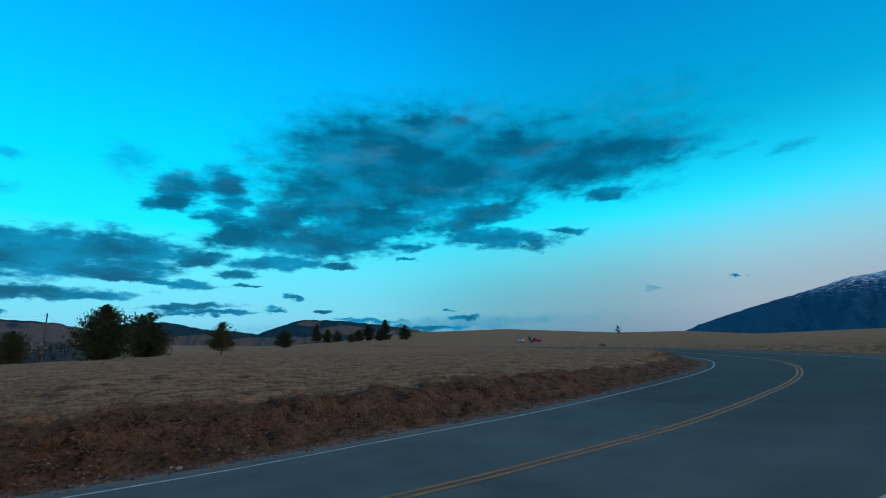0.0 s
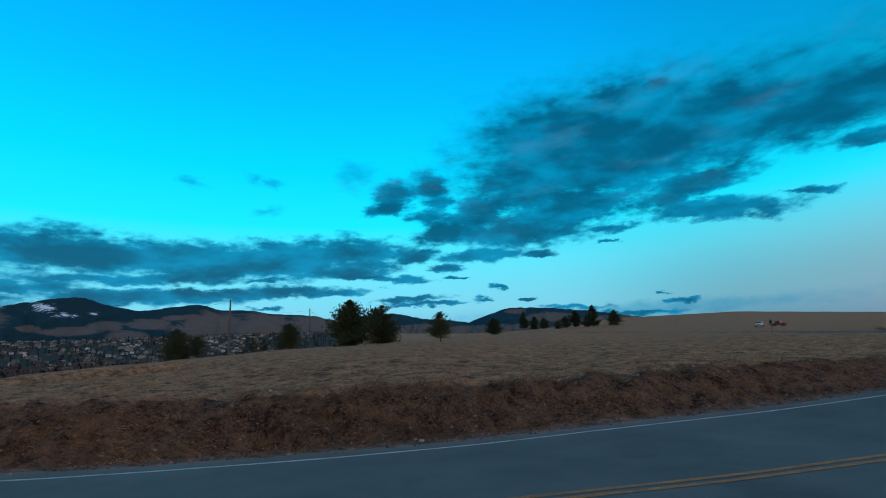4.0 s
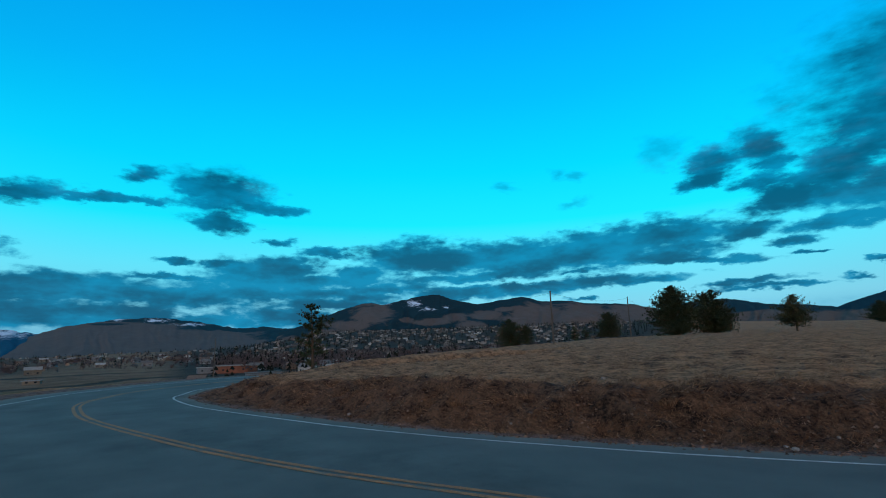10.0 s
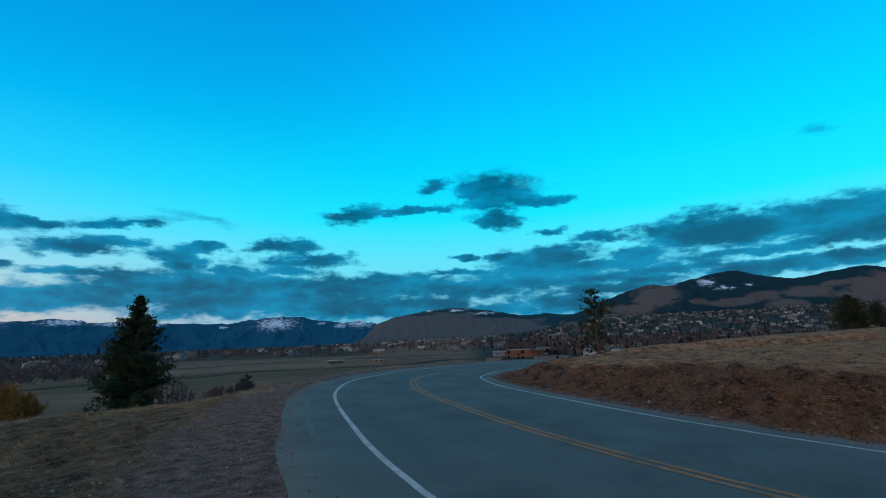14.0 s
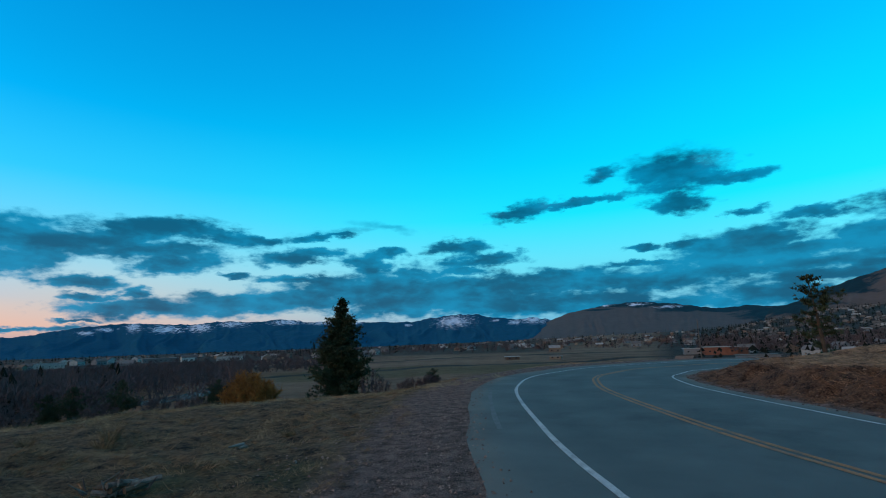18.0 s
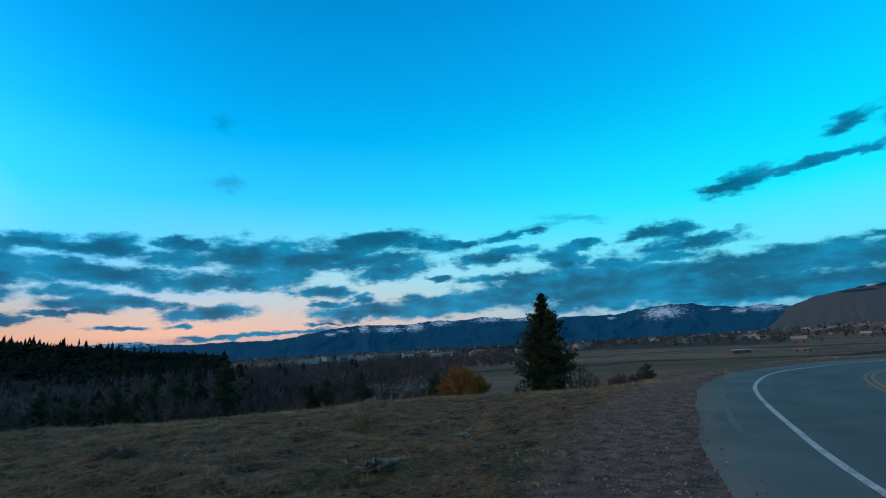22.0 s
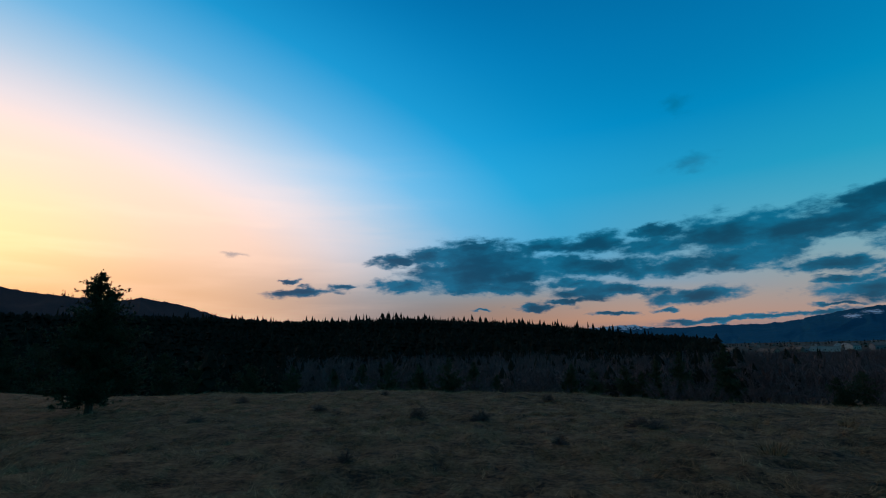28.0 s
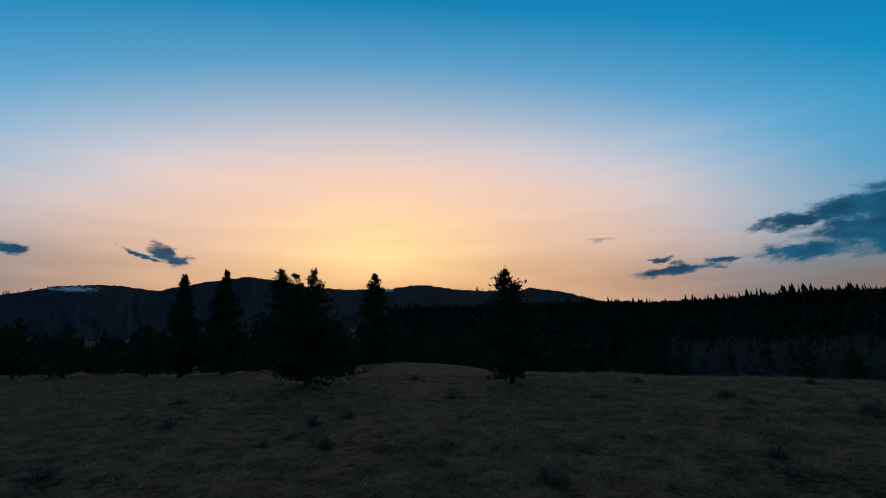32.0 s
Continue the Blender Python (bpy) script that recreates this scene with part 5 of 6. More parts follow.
# leafless woods of the valley, too far to tell apart
verts, faces = [], []
rng = np.random.default_rng(19)
for a0, a1, r0, r1, n in ((80, 135, 600, 1500, 1100), (36, 84, 420, 1100, 2400), (125, 165, 330, 540, 900), (133, 205, 125, 330, 1500)):
    a, r, x, y, z = scatter(rng, n, a0, a1, r0, r1, 0.8)
    for k in range(n):
        if a0 == 133 and 134 < a[k] < 143.5 and r[k] < 230 and k % 3:
            continue  # a gap in the trees along the river
        h = rng.uniform(4, 8) if a0 == 125 else rng.uniform(4, 10) if r[k] > 340 else rng.uniform(8, 13)
        m = 7 if a0 != 133 else 16
        cs = np.stack([x[k] + rng.normal(0, h * .22, m), y[k] + rng.normal(0, h * .22, m), z[k] + h * rng.uniform(.1 if m > 7 else .35, .8, m)], 1)
        v, f = tufts(cs, [(0, 0, 1.6)] * m, [h * (.4 if m == 7 else .3)] * m, 4 if m > 7 else 6, rng, 0.08 if m == 7 else 0.035)
        o = len(verts)
        verts += v
        faces += [tuple(i + o for i in t) for t in f]
tagged(mesh_object("leafless_woods", verts, faces, BARE_WOOD), "brown leafless trees and brush across the valley", "woods", kind="stuff")
spots = []
for a0, a1, r0, r1, n in ((156, 172, 115, 300, 190), (172, 206, 125, 300, 150), (143, 157, 130, 300, 40), (36, 84, 300, 2400, 2600), (46, 88, 380, 900, 1500), (84, 135, 700, 2600, 420), (125, 168, 700, 2600, 300)):
    a, r, x, y, z = scatter(rng, n, a0, a1, r0, r1, 0.7)
    for k in range(n):
        if n == 1500 and rng.random() < (a[k] - 74) / 13:
            continue  # the wood thins out towards the meadows
        h = rng.uniform(6, 13) if n != 1500 else rng.uniform(3, 7.5)
        spots.append((x[k], y[k], z[k], h, h * rng.uniform(.4, .6)))
far_conifers("town_conifers", spots, 11, "dark conifers scattered through the valley woods and the town", tiers=3, sides=6)


# ---- river ----
WATER = surface("river_water", (0.02, 0.03, 0.035), (0.04, 0.05, 0.055), scale=0.05, fine=0.6, rough=0.14, bump=0.08, spec=0.5)
rv = glide([(*polar(156, 178), 0), (*polar(148, 182), 0), (*polar(142, 188), 0), (*polar(138, 203), 0), (*polar(135.4, 226), 0), (*polar(134.6, 250), 0)], 8)
tn = np.gradient(rv[:, :2], axis=0)
tn /= np.linalg.norm(tn, axis=1)[:, None]
verts, faces = [], []
zw = terrain(rv[:, 0], rv[:, 1]).max() + 0.15
for i in range(len(rv)):
    for s in (-7, -3.5, 0, 3.5, 7):
        verts.append((rv[i, 0] - tn[i, 1] * s, rv[i, 1] + tn[i, 0] * s, zw))
for i in range(len(rv) - 1):
    faces += [(i * 5 + k, (i + 1) * 5 + k, (i + 1) * 5 + k + 1, i * 5 + k + 1) for k in range(4)]
tagged(mesh_object("water", verts, faces, WATER), "calm river reflecting the sky between bare trees", "river", kind="structure")


# ---- town ----
def box_mesh(x0, x1, y0, y1, z0, z1):
    bm = bmesh.new()
    bmesh.ops.create_cube(bm, size=1)
    for v in bm.verts:
        v.co = Vector((x0 if v.co.x < 0 else x1, y0 if v.co.y < 0 else y1, z0 if v.co.z < 0 else z1))
    return bm


WALLS = [surface("house_wall_" + n, d, l, scale=0.8, fine=6, vary=0.25) for n, d, l in
         (("white", (0.24, 0.225, 0.21), (0.48, 0.46, 0.43)), ("tan", (0.14, 0.10, 0.075), (0.26, 0.195, 0.145)), ("brown", (0.08, 0.052, 0.04), (0.14, 0.095, 0.07)), ("grey", (0.12, 0.12, 0.125), (0.21, 0.21, 0.215)))]
ROOFS = [surface("house_roof_" + n, d, l, scale=0.8, fine=7, vary=0.3) for n, d, l in
         (("grey", (0.07, 0.065, 0.065), (0.15, 0.14, 0.135)), ("brown", (0.09, 0.06, 0.045), (0.16, 0.11, 0.085)), ("pale", (0.2, 0.185, 0.17), (0.36, 0.34, 0.32)))]
PANE = surface("dark_window_glass", (0.02, 0.025, 0.03), (0.04, 0.045, 0.05), scale=1, fine=4, rough=0.1, bump=0.0, spec=0.5)


def house(wall, roof, w, d, h, pitch, label):
    root = new("house")
    bm = bmesh.new()
    g = d / 2 * pitch
    pts = [(-w / 2, -d / 2, -1), (-w / 2, d / 2, -1), (-w / 2, d / 2, h), (-w / 2, 0, h + g), (-w / 2, -d / 2, h)]
    a = [bm.verts.new(p) for p in pts]
    b = [bm.verts.new((-p[0], p[1], p[2])) for p in pts]
    bm.faces.new(a)
    bm.faces.new(b[::-1])
    for i in range(5):
        bm.faces.new((a[i], b[i], b[(i + 1) % 5], a[(i + 1) % 5]))
    bmesh.ops.recalc_face_normals(bm, faces=bm.faces[:])
    part("wall", bm, wall, root)
    for s in (-1, 1):
        bm = bmesh.new()
        e, t = 0.45, 0.18
        q = [(-w / 2 - e, 0, h + g + 0.02), (w / 2 + e, 0, h + g + 0.02), (w / 2 + e, s * (d / 2 + e), h - e * pitch + 0.02), (-w / 2 - e, s * (d / 2 + e), h - e * pitch + 0.02)]
        lo, hi = [bm.verts.new(p) for p in q], [bm.verts.new((p[0], p[1], p[2] + t)) for p in q]
        bm.faces.new(lo)
        bm.faces.new(hi[::-1])
        for i in range(4):
            bm.faces.new((lo[i], hi[i], hi[(i + 1) % 4], lo[(i + 1) % 4]))
        bmesh.ops.recalc_face_normals(bm, faces=bm.faces[:])
        part("roof", bm, roof, root)
    part("chimney", box_mesh(w * 0.2, w * 0.2 + 0.7, -0.4, 0.3, h, h + g + 0.9), WALLS[2], root)
    for s in (-1, 1):
        for k in (-0.28, 0.28):
            part("window", box_mesh(k * w - 0.7, k * w + 0.7, s * d / 2 - 0.04, s * d / 2 + 0.04, 1.0, 2.3), PANE, root)
    part("door", box_mesh(-0.5, 0.5, d / 2 - 0.04, d / 2 + 0.05, -0.2, 2.0), WALLS[2], root)
    return tagged(root, label, "house")


rng = np.random.default_rng(23)
HOUSES = [house(WALLS[0], ROOFS[0], 13, 9, 4.5, 0.6, "white two-storey house with a grey roof"), house(WALLS[1], ROOFS[1], 15, 9, 3.2, 0.5, "tan single-storey house with a brown roof"),
          house(WALLS[3], ROOFS[0], 12, 8, 4.2, 0.7, "grey house with a steep dark roof"), house(WALLS[2], ROOFS[1], 14, 10, 3.4, 0.5, "brown timber house with a brown roof"),
          house(WALLS[0], ROOFS[2], 18, 11, 3.6, 0.3, "long white house with a pale metal roof"), house(WALLS[1], ROOFS[2], 12, 9, 4.4, 0.55, "tan house with a pale roof")]


def put_house(k, a, r, turn, s=1.0, first=[]):
    x, y = polar(a, r)
    m = Matrix.Translation((x, y, ground_at(x, y))) @ Matrix.Rotation(turn, 4, "Z") @ Matrix.Diagonal((s, s, s, 1))
    if k not in first:
        first.append(k)
        ob = HOUSES[k]
        ob.matrix_basis = m
    else:
        ob = copy_thing(HOUSES[k], m)
        ob.scale = (s, s, s)
    return tagged(ob, group="houses of the town")


for k in range(190):
    aa = rng.uniform(42, 80)
    u = rng.random()
    rr = 650 + 1300 * u ** 1.1 if k > 28 else 330 + 300 * u
    put_house(int(rng.integers(0, 6)), aa, rr, rng.uniform(0, 3.14), rng.uniform(0.7, 1.0))
for k in range(60):
    put_house(int(rng.integers(0, 6)), rng.uniform(80, 112), rng.uniform(600, 1700), rng.uniform(0, 3.14), rng.uniform(0.9, 1.3))
for k in range(46):
    put_house((0, 3, 5, 1, 2)[k % 5], rng.uniform(118, 166), rng.uniform(620, 1100), rng.uniform(0, 3.14), rng.uniform(0.9, 1.4))
# the rest of the town, farther up the slope
verts, faces, mats = [], [], []
a, r, x, y, z = scatter(rng, 800, 38, 80, 900, 2450, 0.8)
a2, r2, x2, y2, z2 = scatter(rng, 260, 80, 168, 1100, 2600, 0.8)
x, y, z = np.concatenate([x, x2]), np.concatenate([y, y2]), np.concatenate([z, z2])
for k in range(len(x)):
    w, d, h, t = rng.uniform(7, 14), rng.uniform(6, 9), rng.uniform(2.4, 4), rng.uniform(0, 3.14)
    ct, st, g = math.cos(t), math.sin(t), rng.uniform(1.4, 3)
    o = len(verts)
    for px, py, pz in ((-1, -1, -2), (1, -1, -2), (1, 1, -2), (-1, 1, -2), (-1, -1, h), (1, -1, h), (1, 1, h), (-1, 1, h), (-1, 0, h + g), (1, 0, h + g)):
        lx, ly = px * w / 2, py * d / 2
        verts.append((x[k] + lx * ct - ly * st, y[k] + lx * st + ly * ct, z[k] + pz))
    for f, m in (((0, 1, 5, 4), 0), ((2, 3, 7, 6), 0), ((1, 2, 6, 9, 5), 0), ((3, 0, 4, 8, 7), 0), ((4, 5, 9, 8), 1), ((6, 7, 8, 9), 1)):
        faces.append(tuple(o + i for i in f))
        mats.append(m)
FAR_WALL = surface("far_house_walls", (0.05, 0.042, 0.038), (0.25, 0.22, 0.2), scale=0.02, fine=0.09, bump=0.0, island=0.6)
FAR_ROOF = surface("far_house_roofs", (0.03, 0.024, 0.021), (0.15, 0.125, 0.11), scale=0.02, fine=0.09, bump=0.0, island=0.7)
far_town = mesh_object("far_houses", verts, faces, FAR_WALL)
far_town.data.materials.append(FAR_ROOF)
far_town.data.polygons.foreach_set("material_index", mats)
tagged(far_town, "far houses of the town on the valley slope", "houses", kind="stuff")


def shed(name, a, r, w, d, h, wall, roof, turn, label, cat="building"):
    root = new(name)
    part("wall", box_mesh(-w / 2, w / 2, -d / 2, d / 2, -1, h), wall, root)
    part("roof", box_mesh(-w / 2 - 0.6, w / 2 + 0.6, -d / 2 - 0.6, d / 2 + 0.6, h, h + 0.5), roof, root)
    n = max(2, int(w / 6))
    for k in range(n):
        cx = -w / 2 + (k + 0.5) * w / n
        part("window", box_mesh(cx - 0.7, cx + 0.7, -d / 2 - 0.06, -d / 2 + 0.02, h * .4, h * .4 + 1.0), PANE, root)
    x, y = polar(a, r)
    root.matrix_basis = Matrix.Translation((x, y, ground_at(x, y))) @ Matrix.Rotation(radians(a) + turn, 4, "Z")
    return tagged(root, label, cat)


RED_WALL = surface("orange_red_wall", (0.15, 0.055, 0.034), (0.28, 0.105, 0.062), scale=0.4, fine=4)
shed("store_building", 82.2, 430, 22, 14, 5.5, RED_WALL, ROOFS[2], 0.15, "low orange-red store building with a pale flat roof")
shed("store_building", 80.7, 445, 16, 12, 4.5, RED_WALL, ROOFS[1], -0.1, "low orange-red building with a brown roof")
shed("canopy_building", 84.2, 440, 20, 10, 4.2, WALLS[3], ROOFS[2], 0.1, "grey building under a wide white canopy roof")
shed("garage_building", 79.0, 330, 20, 9, 3.2, WALLS[3], ROOFS[0], 0.3, "long grey garage building")
shed("warehouse", 150.2, 800, 42, 22, 7, WALLS[0], ROOFS[2], 0.0, "long white warehouse with a pale roof")
shed("warehouse", 141.1, 850, 46, 20, 6, WALLS[3], ROOFS[2], 0.1, "long pale warehouse beyond the trees")
shed("warehouse", 134.7, 800, 34, 18, 6, WALLS[0], ROOFS[2], -0.1, "white industrial building beyond the river")
shed("warehouse", 130.4, 780, 30, 18, 5, WALLS[0], ROOFS[0], 0.1, "white industrial building beyond the river")
shed("barn", 103.5, 420, 11, 7, 2.2, WALLS[2], ROOFS[2], 0.2, "small pale-roofed barn in the valley meadow")
shed("barn", 98.6, 410, 9, 6, 2.0, WALLS[1], ROOFS[2], -0.2, "small white barn in the valley meadow")
put_house(1, 87.2, 300, 0.4, 0.7)
put_house(3, 85.4, 330, 1.2, 0.7)


# ---- utility poles ----
WIRE = surface("dark_wire", (0.02, 0.02, 0.02), (0.04, 0.04, 0.04), bump=0.0)
GLASSY = surface("grey_insulator", (0.2, 0.22, 0.22), (0.35, 0.37, 0.36), rough=0.3, bump=0.0)


def utility_pole(a, r, top, label, arm=True, lean=0.0):
    x, y = polar(a, r)
    zb = ground_at(x, y)
    h = EYE_Z + r * math.tan(radians(top)) - zb
    root = new("utility_pole")
    v, f = stem([(lean * t * h, 0, h * t - (0.4 if t == 0 else 0)) for t in (0, .33, .66, 1)], [0.17, 0.155, 0.14, 0.12], 10)
    mesh_object("pole", v, f, POLE_WOOD, root, smooth=True)
    if arm:
        part("crossarm", box_mesh(-1.1 + lean * h, 1.1 + lean * h, 0.11, 0.23, h - 0.75, h - 0.62), POLE_WOOD, root)
        for dx in (-1.0, -0.4, 0.4, 1.0):
            bm = bmesh.new()
            bmesh.ops.create_cone(bm, cap_ends=True, segments=8, radius1=0.06, radius2=0.03, depth=0.18, matrix=Matrix.Translation((dx + lean * h, 0.17, h - 0.53)))
            part("insulator", bm, GLASSY, root)
    root.matrix_basis = Matrix.Translation((x, y, zb)) @ Matrix.Rotation(radians(a + 50), 4, "Z")
    tagged(root, label, "utility pole")
    return x, y, zb + h - 0.4


p1 = utility_pole(46.55, 88, 5.78, "weathered wooden utility pole in the dry field", arm=False)
p2 = utility_pole(38.25, 130, 4.68, "weathered wooden utility pole farther across the field", arm=False)
p3 = utility_pole(83.9, 150, 1.4, "wooden utility pole beyond the road bend", arm=False)


def cable(p, q, sag, label):
    verts, faces = [], []
    n = 16
    pts = [tuple(np.array(p) * (1 - t) + np.array(q) * t - np.array([0, 0, sag * 4 * t * (1 - t)])) for t in np.linspace(0, 1, n + 1)]
    for i in range(n):
        tube(verts, faces, pts[i], pts[i + 1], 0.012, 0.012, 4)
    tagged(mesh_object("power_line", verts, faces, WIRE), label, "cable")


cable(p1, p2, 1.0, "thin dark power line between the poles")
q4 = (*polar(34, 190), ground_at(*polar(34, 190)) + 8.5)
cable(p2, q4, 1.0, "thin dark power line running behind the pines")
cable(p1, (p3[0], p3[1], p3[2]), 2.0, "thin dark power line down to the valley")

# marker post by the far road
mk = new("marker_post")
x, y = polar(-10.65, 118)
v, f = stem([(0, 0, -0.3), (0, 0, 1.6), (0, 0, 3.1)], [0.05, 0.05, 0.045], 8)
mesh_object("post", v, f, POLE_WOOD, mk, smooth=True)
part("sign_plate", box_mesh(-0.25, 0.25, -0.07, -0.05, 1.9, 2.5), WIRE, mk, "small dark plate")
mk.matrix_basis = Matrix.Translation((x, y, ground_at(x, y))) @ Matrix.Rotation(radians(-10), 4, "Z")
tagged(mk, "thin wooden marker post beside the far road", "post")

# ---- parked vehicles ----
TYRE = surface("tyre_rubber", (0.012, 0.012, 0.012), (0.03, 0.03, 0.03), rough=0.8, bump=0.1)
CHROME = surface("dull_chrome", (0.4, 0.4, 0.4), (0.6, 0.6, 0.6), rough=0.25, metal=1.0, bump=0.0)
LENS = surface("headlamp_lens", (0.5, 0.5, 0.48), (0.7, 0.7, 0.68), rough=0.15, bump=0.0, spec=0.6)
RED_LENS = surface("tail_lamp_lens", (0.3, 0.02, 0.02), (0.4, 0.03, 0.03), rough=0.2, bump=0.0)


def extruded(profile, half):
    """A bevelled solid from a side profile (x, z), extruded across y."""
    bm = bmesh.new()
    a = [bm.verts.new((px, -half, pz)) for px, pz in profile]
    b = [bm.verts.new((px, half, pz)) for px, pz in profile]
    bm.faces.new(a)
    bm.faces.new(b[::-1])
    n = len(profile)
    for i in range(n):
        bm.faces.new((a[i], b[i], b[(i + 1) % n], a[(i + 1) % n]))
    bmesh.ops.recalc_face_normals(bm, faces=bm.faces[:])
    bmesh.ops.bevel(bm, geom=bm.edges[:], offset=0.05, segments=2, affect="EDGES")
    return bm


def vehicle(name, paint, pickup, label, cat):
    root = new(name)
    part("body", extruded([(-2.4, .45), (-2.45, .95), (-2.3, 1.08), (0.9, 1.1), (2.2, 1.0), (2.4, .8), (2.4, .45)], 0.92), paint, root)
    cab = [(-0.9, 1.08), (-0.75, 1.78), (0.45, 1.8), (1.05, 1.1)] if pickup else [(-2.25, 1.08), (-2.1, 1.8), (0.4, 1.82), (1.1, 1.1)]
    cabin = part("cabin", extruded(cab, 0.8), paint, root)
    bm = bmesh.new()
    bmesh.ops.create_cube(bm, size=1, matrix=Matrix.Translation((0.79, 0, 1.46)) @ Matrix.Rotation(radians(40), 4, "Y") @ Matrix.Diagonal((0.05, 1.4, 0.72, 1)))
    part("windscreen", bm, PANE, cabin)
    for s in (-1, 1):
        part("side_window", box_mesh(-0.6, 0.3, s * 0.81 - 0.02, s * 0.81 + 0.02, 1.25, 1.68), PANE, cabin)
        part("headlight", box_mesh(2.36, 2.43, s * 0.68 - 0.16, s * 0.68 + 0.16, 0.75, 0.92), LENS, root)
        part("tail_light", box_mesh(-2.48, -2.42, s * 0.8 - 0.08, s * 0.8 + 0.08, 0.7, 1.0), RED_LENS, root)
        for wx in (-1.5, 1.5):
            bm = bmesh.new()
            bmesh.ops.create_cone(bm, cap_ends=True, segments=20, radius1=0.38, radius2=0.38, depth=0.26, matrix=Matrix.Translation((wx, s * 0.86, 0.38)) @ Matrix.Rotation(radians(90), 4, "X"))
            bmesh.ops.bevel(bm, geom=[e for e in bm.edges if len(e.link_faces) == 2 and e.calc_face_angle() > 1], offset=0.04, segments=2, affect="EDGES")
            wheel = part("wheel", bm, TYRE, root)
            bm = bmesh.new()
            bmesh.ops.create_cone(bm, cap_ends=True, segments=16, radius1=0.22, radius2=0.2, depth=0.28, matrix=Matrix.Translation((wx, s * 0.86, 0.38)) @ Matrix.Rotation(radians(90), 4, "X"))
            part("rim", bm, CHROME, wheel)
    part("bumper", box_mesh(2.38, 2.5, -0.85, 0.85, 0.42, 0.62), CHROME, root)
    part("grille", box_mesh(2.37, 2.44, -0.48, 0.48, 0.66, 0.92), TYRE, root)
    if pickup:
        part("cargo_bed", box_mesh(-2.25, -1.0, -0.75, 0.75, 1.06, 1.12), TYRE, root)
    return tagged(root, label, cat)


PALE_PAINT = surface("pale_car_paint", (0.4, 0.42, 0.44), (0.5, 0.52, 0.54), rough=0.25, bump=0.0, spec=0.5)
RED_PAINT = surface("red_car_paint", (0.32, 0.02, 0.018), (0.42, 0.035, 0.03), rough=0.25, bump=0.0, spec=0.5)
for name, a, r, paint, pick, turn, label in (("offroad_car", -9.75, 205, PALE_PAINT, False, -100, "pale grey off-road car parked on the far verge"),
                                             ("pickup_truck", -11.3, 216, RED_PAINT, True, 155, "red pickup truck parked on the far verge")):
    ob = vehicle(name, paint, pick, label, "vehicle")
    x, y = polar(a, r)
    ob.matrix_basis = Matrix.Translation((x, y, ground_at(x, y))) @ Matrix.Rotation(radians(a + turn), 4, "Z")


# ---- shrubs and brush ----
def shrub(name, a, r, top, w, material, label, stems=60, seed=1, fine=6):
    """A many-stemmed bush whose crown reaches elevation top: thin bent sticks from the base, with fine twigs at their ends."""
    g = np.random.default_rng(seed)
    px, py = polar(a, r)
    h = EYE_Z + r * math.tan(radians(top)) - ground_at(px, py)
    root = new(name)
    v, f, ends = [], [], []
    for k in range(stems):
        an, u = g.uniform(0, 6.28), math.sqrt(g.random())
        b = np.array([math.cos(an) * u * w * 0.14, math.sin(an) * u * w * 0.14, -0.1])
        tilt = u * w * 0.5 * g.uniform(0.75, 1.05)
        hh = h * math.sqrt(max(0.12, 1 - (u * 0.9) ** 2)) * g.uniform(0.75, 1.05)
        m = b + np.array([math.cos(an) * tilt * 0.55, math.sin(an) * tilt * 0.55, hh * 0.5])
        e = b + np.array([math.cos(an) * tilt, math.sin(an) * tilt, hh])
        tube(v, f, b, m, 0.007 * h, 0.005 * h, 3)
        tube(v, f, m, e, 0.005 * h, 0.0015 * h, 3)
        ends += [(m + (e - m) * t) for t in (0.1, 0.35, 0.6, 0.8, 1.0)]
    mesh_object("stem", v, f, material, root)
    n = len(ends)
    vv, ff = tufts(ends, [(0, 0, 1.0)] * n, [h * 0.17] * n, fine, g, 0.05)
    mesh_object("crown", vv, ff, material, root)
    return tagged(stand(root, a, r), label, "shrub")


shrub("willow_bush", 132.5, 56, -2.45, 4.9, WILLOW, "round orange-brown willow bush below the knoll", 150, 1, 9)
shrub("bare_bush", 113.0, 36, -3.4, 1.7, BARE_WOOD, "small dark bare bush below the knoll", 70, 2, 12)
shrub("bare_bush", 115.2, 38, -3.7, 2.0, BARE_WOOD, "low reddish bare bush below the knoll", 60, 3, 8)
tree_at(112.6, 37, -3.0, 1.5, ROUND, 331, "small dark juniper below the knoll", branches=30, per=8, name="juniper")
shrub("bare_sapling", 119.9, 48, -2.6, 1.6, BARE_WOOD, "thin bare saplings beside the big pine", 14, 4, 5)
shrub("bare_sapling", 118.6, 52, -2.4, 1.8, BARE_WOOD, "thin bare saplings beside the big pine", 12, 5, 5)
shrub("bare_bush", -18.5, 116, 0.0, 1.6, BARE_WOOD, "bare twiggy shrub beside the far road", 40, 6, 8)
shrub("bare_bush", -24.0, 48, -1.0, 1.8, RUST_WEED, "brown dry bush on the bank's end", 60, 7, 8)
shrub("bare_bush", -22.8, 46, -1.5, 2.0, RUST_WEED, "low brown dry brush on the bank's end", 50, 8, 8)
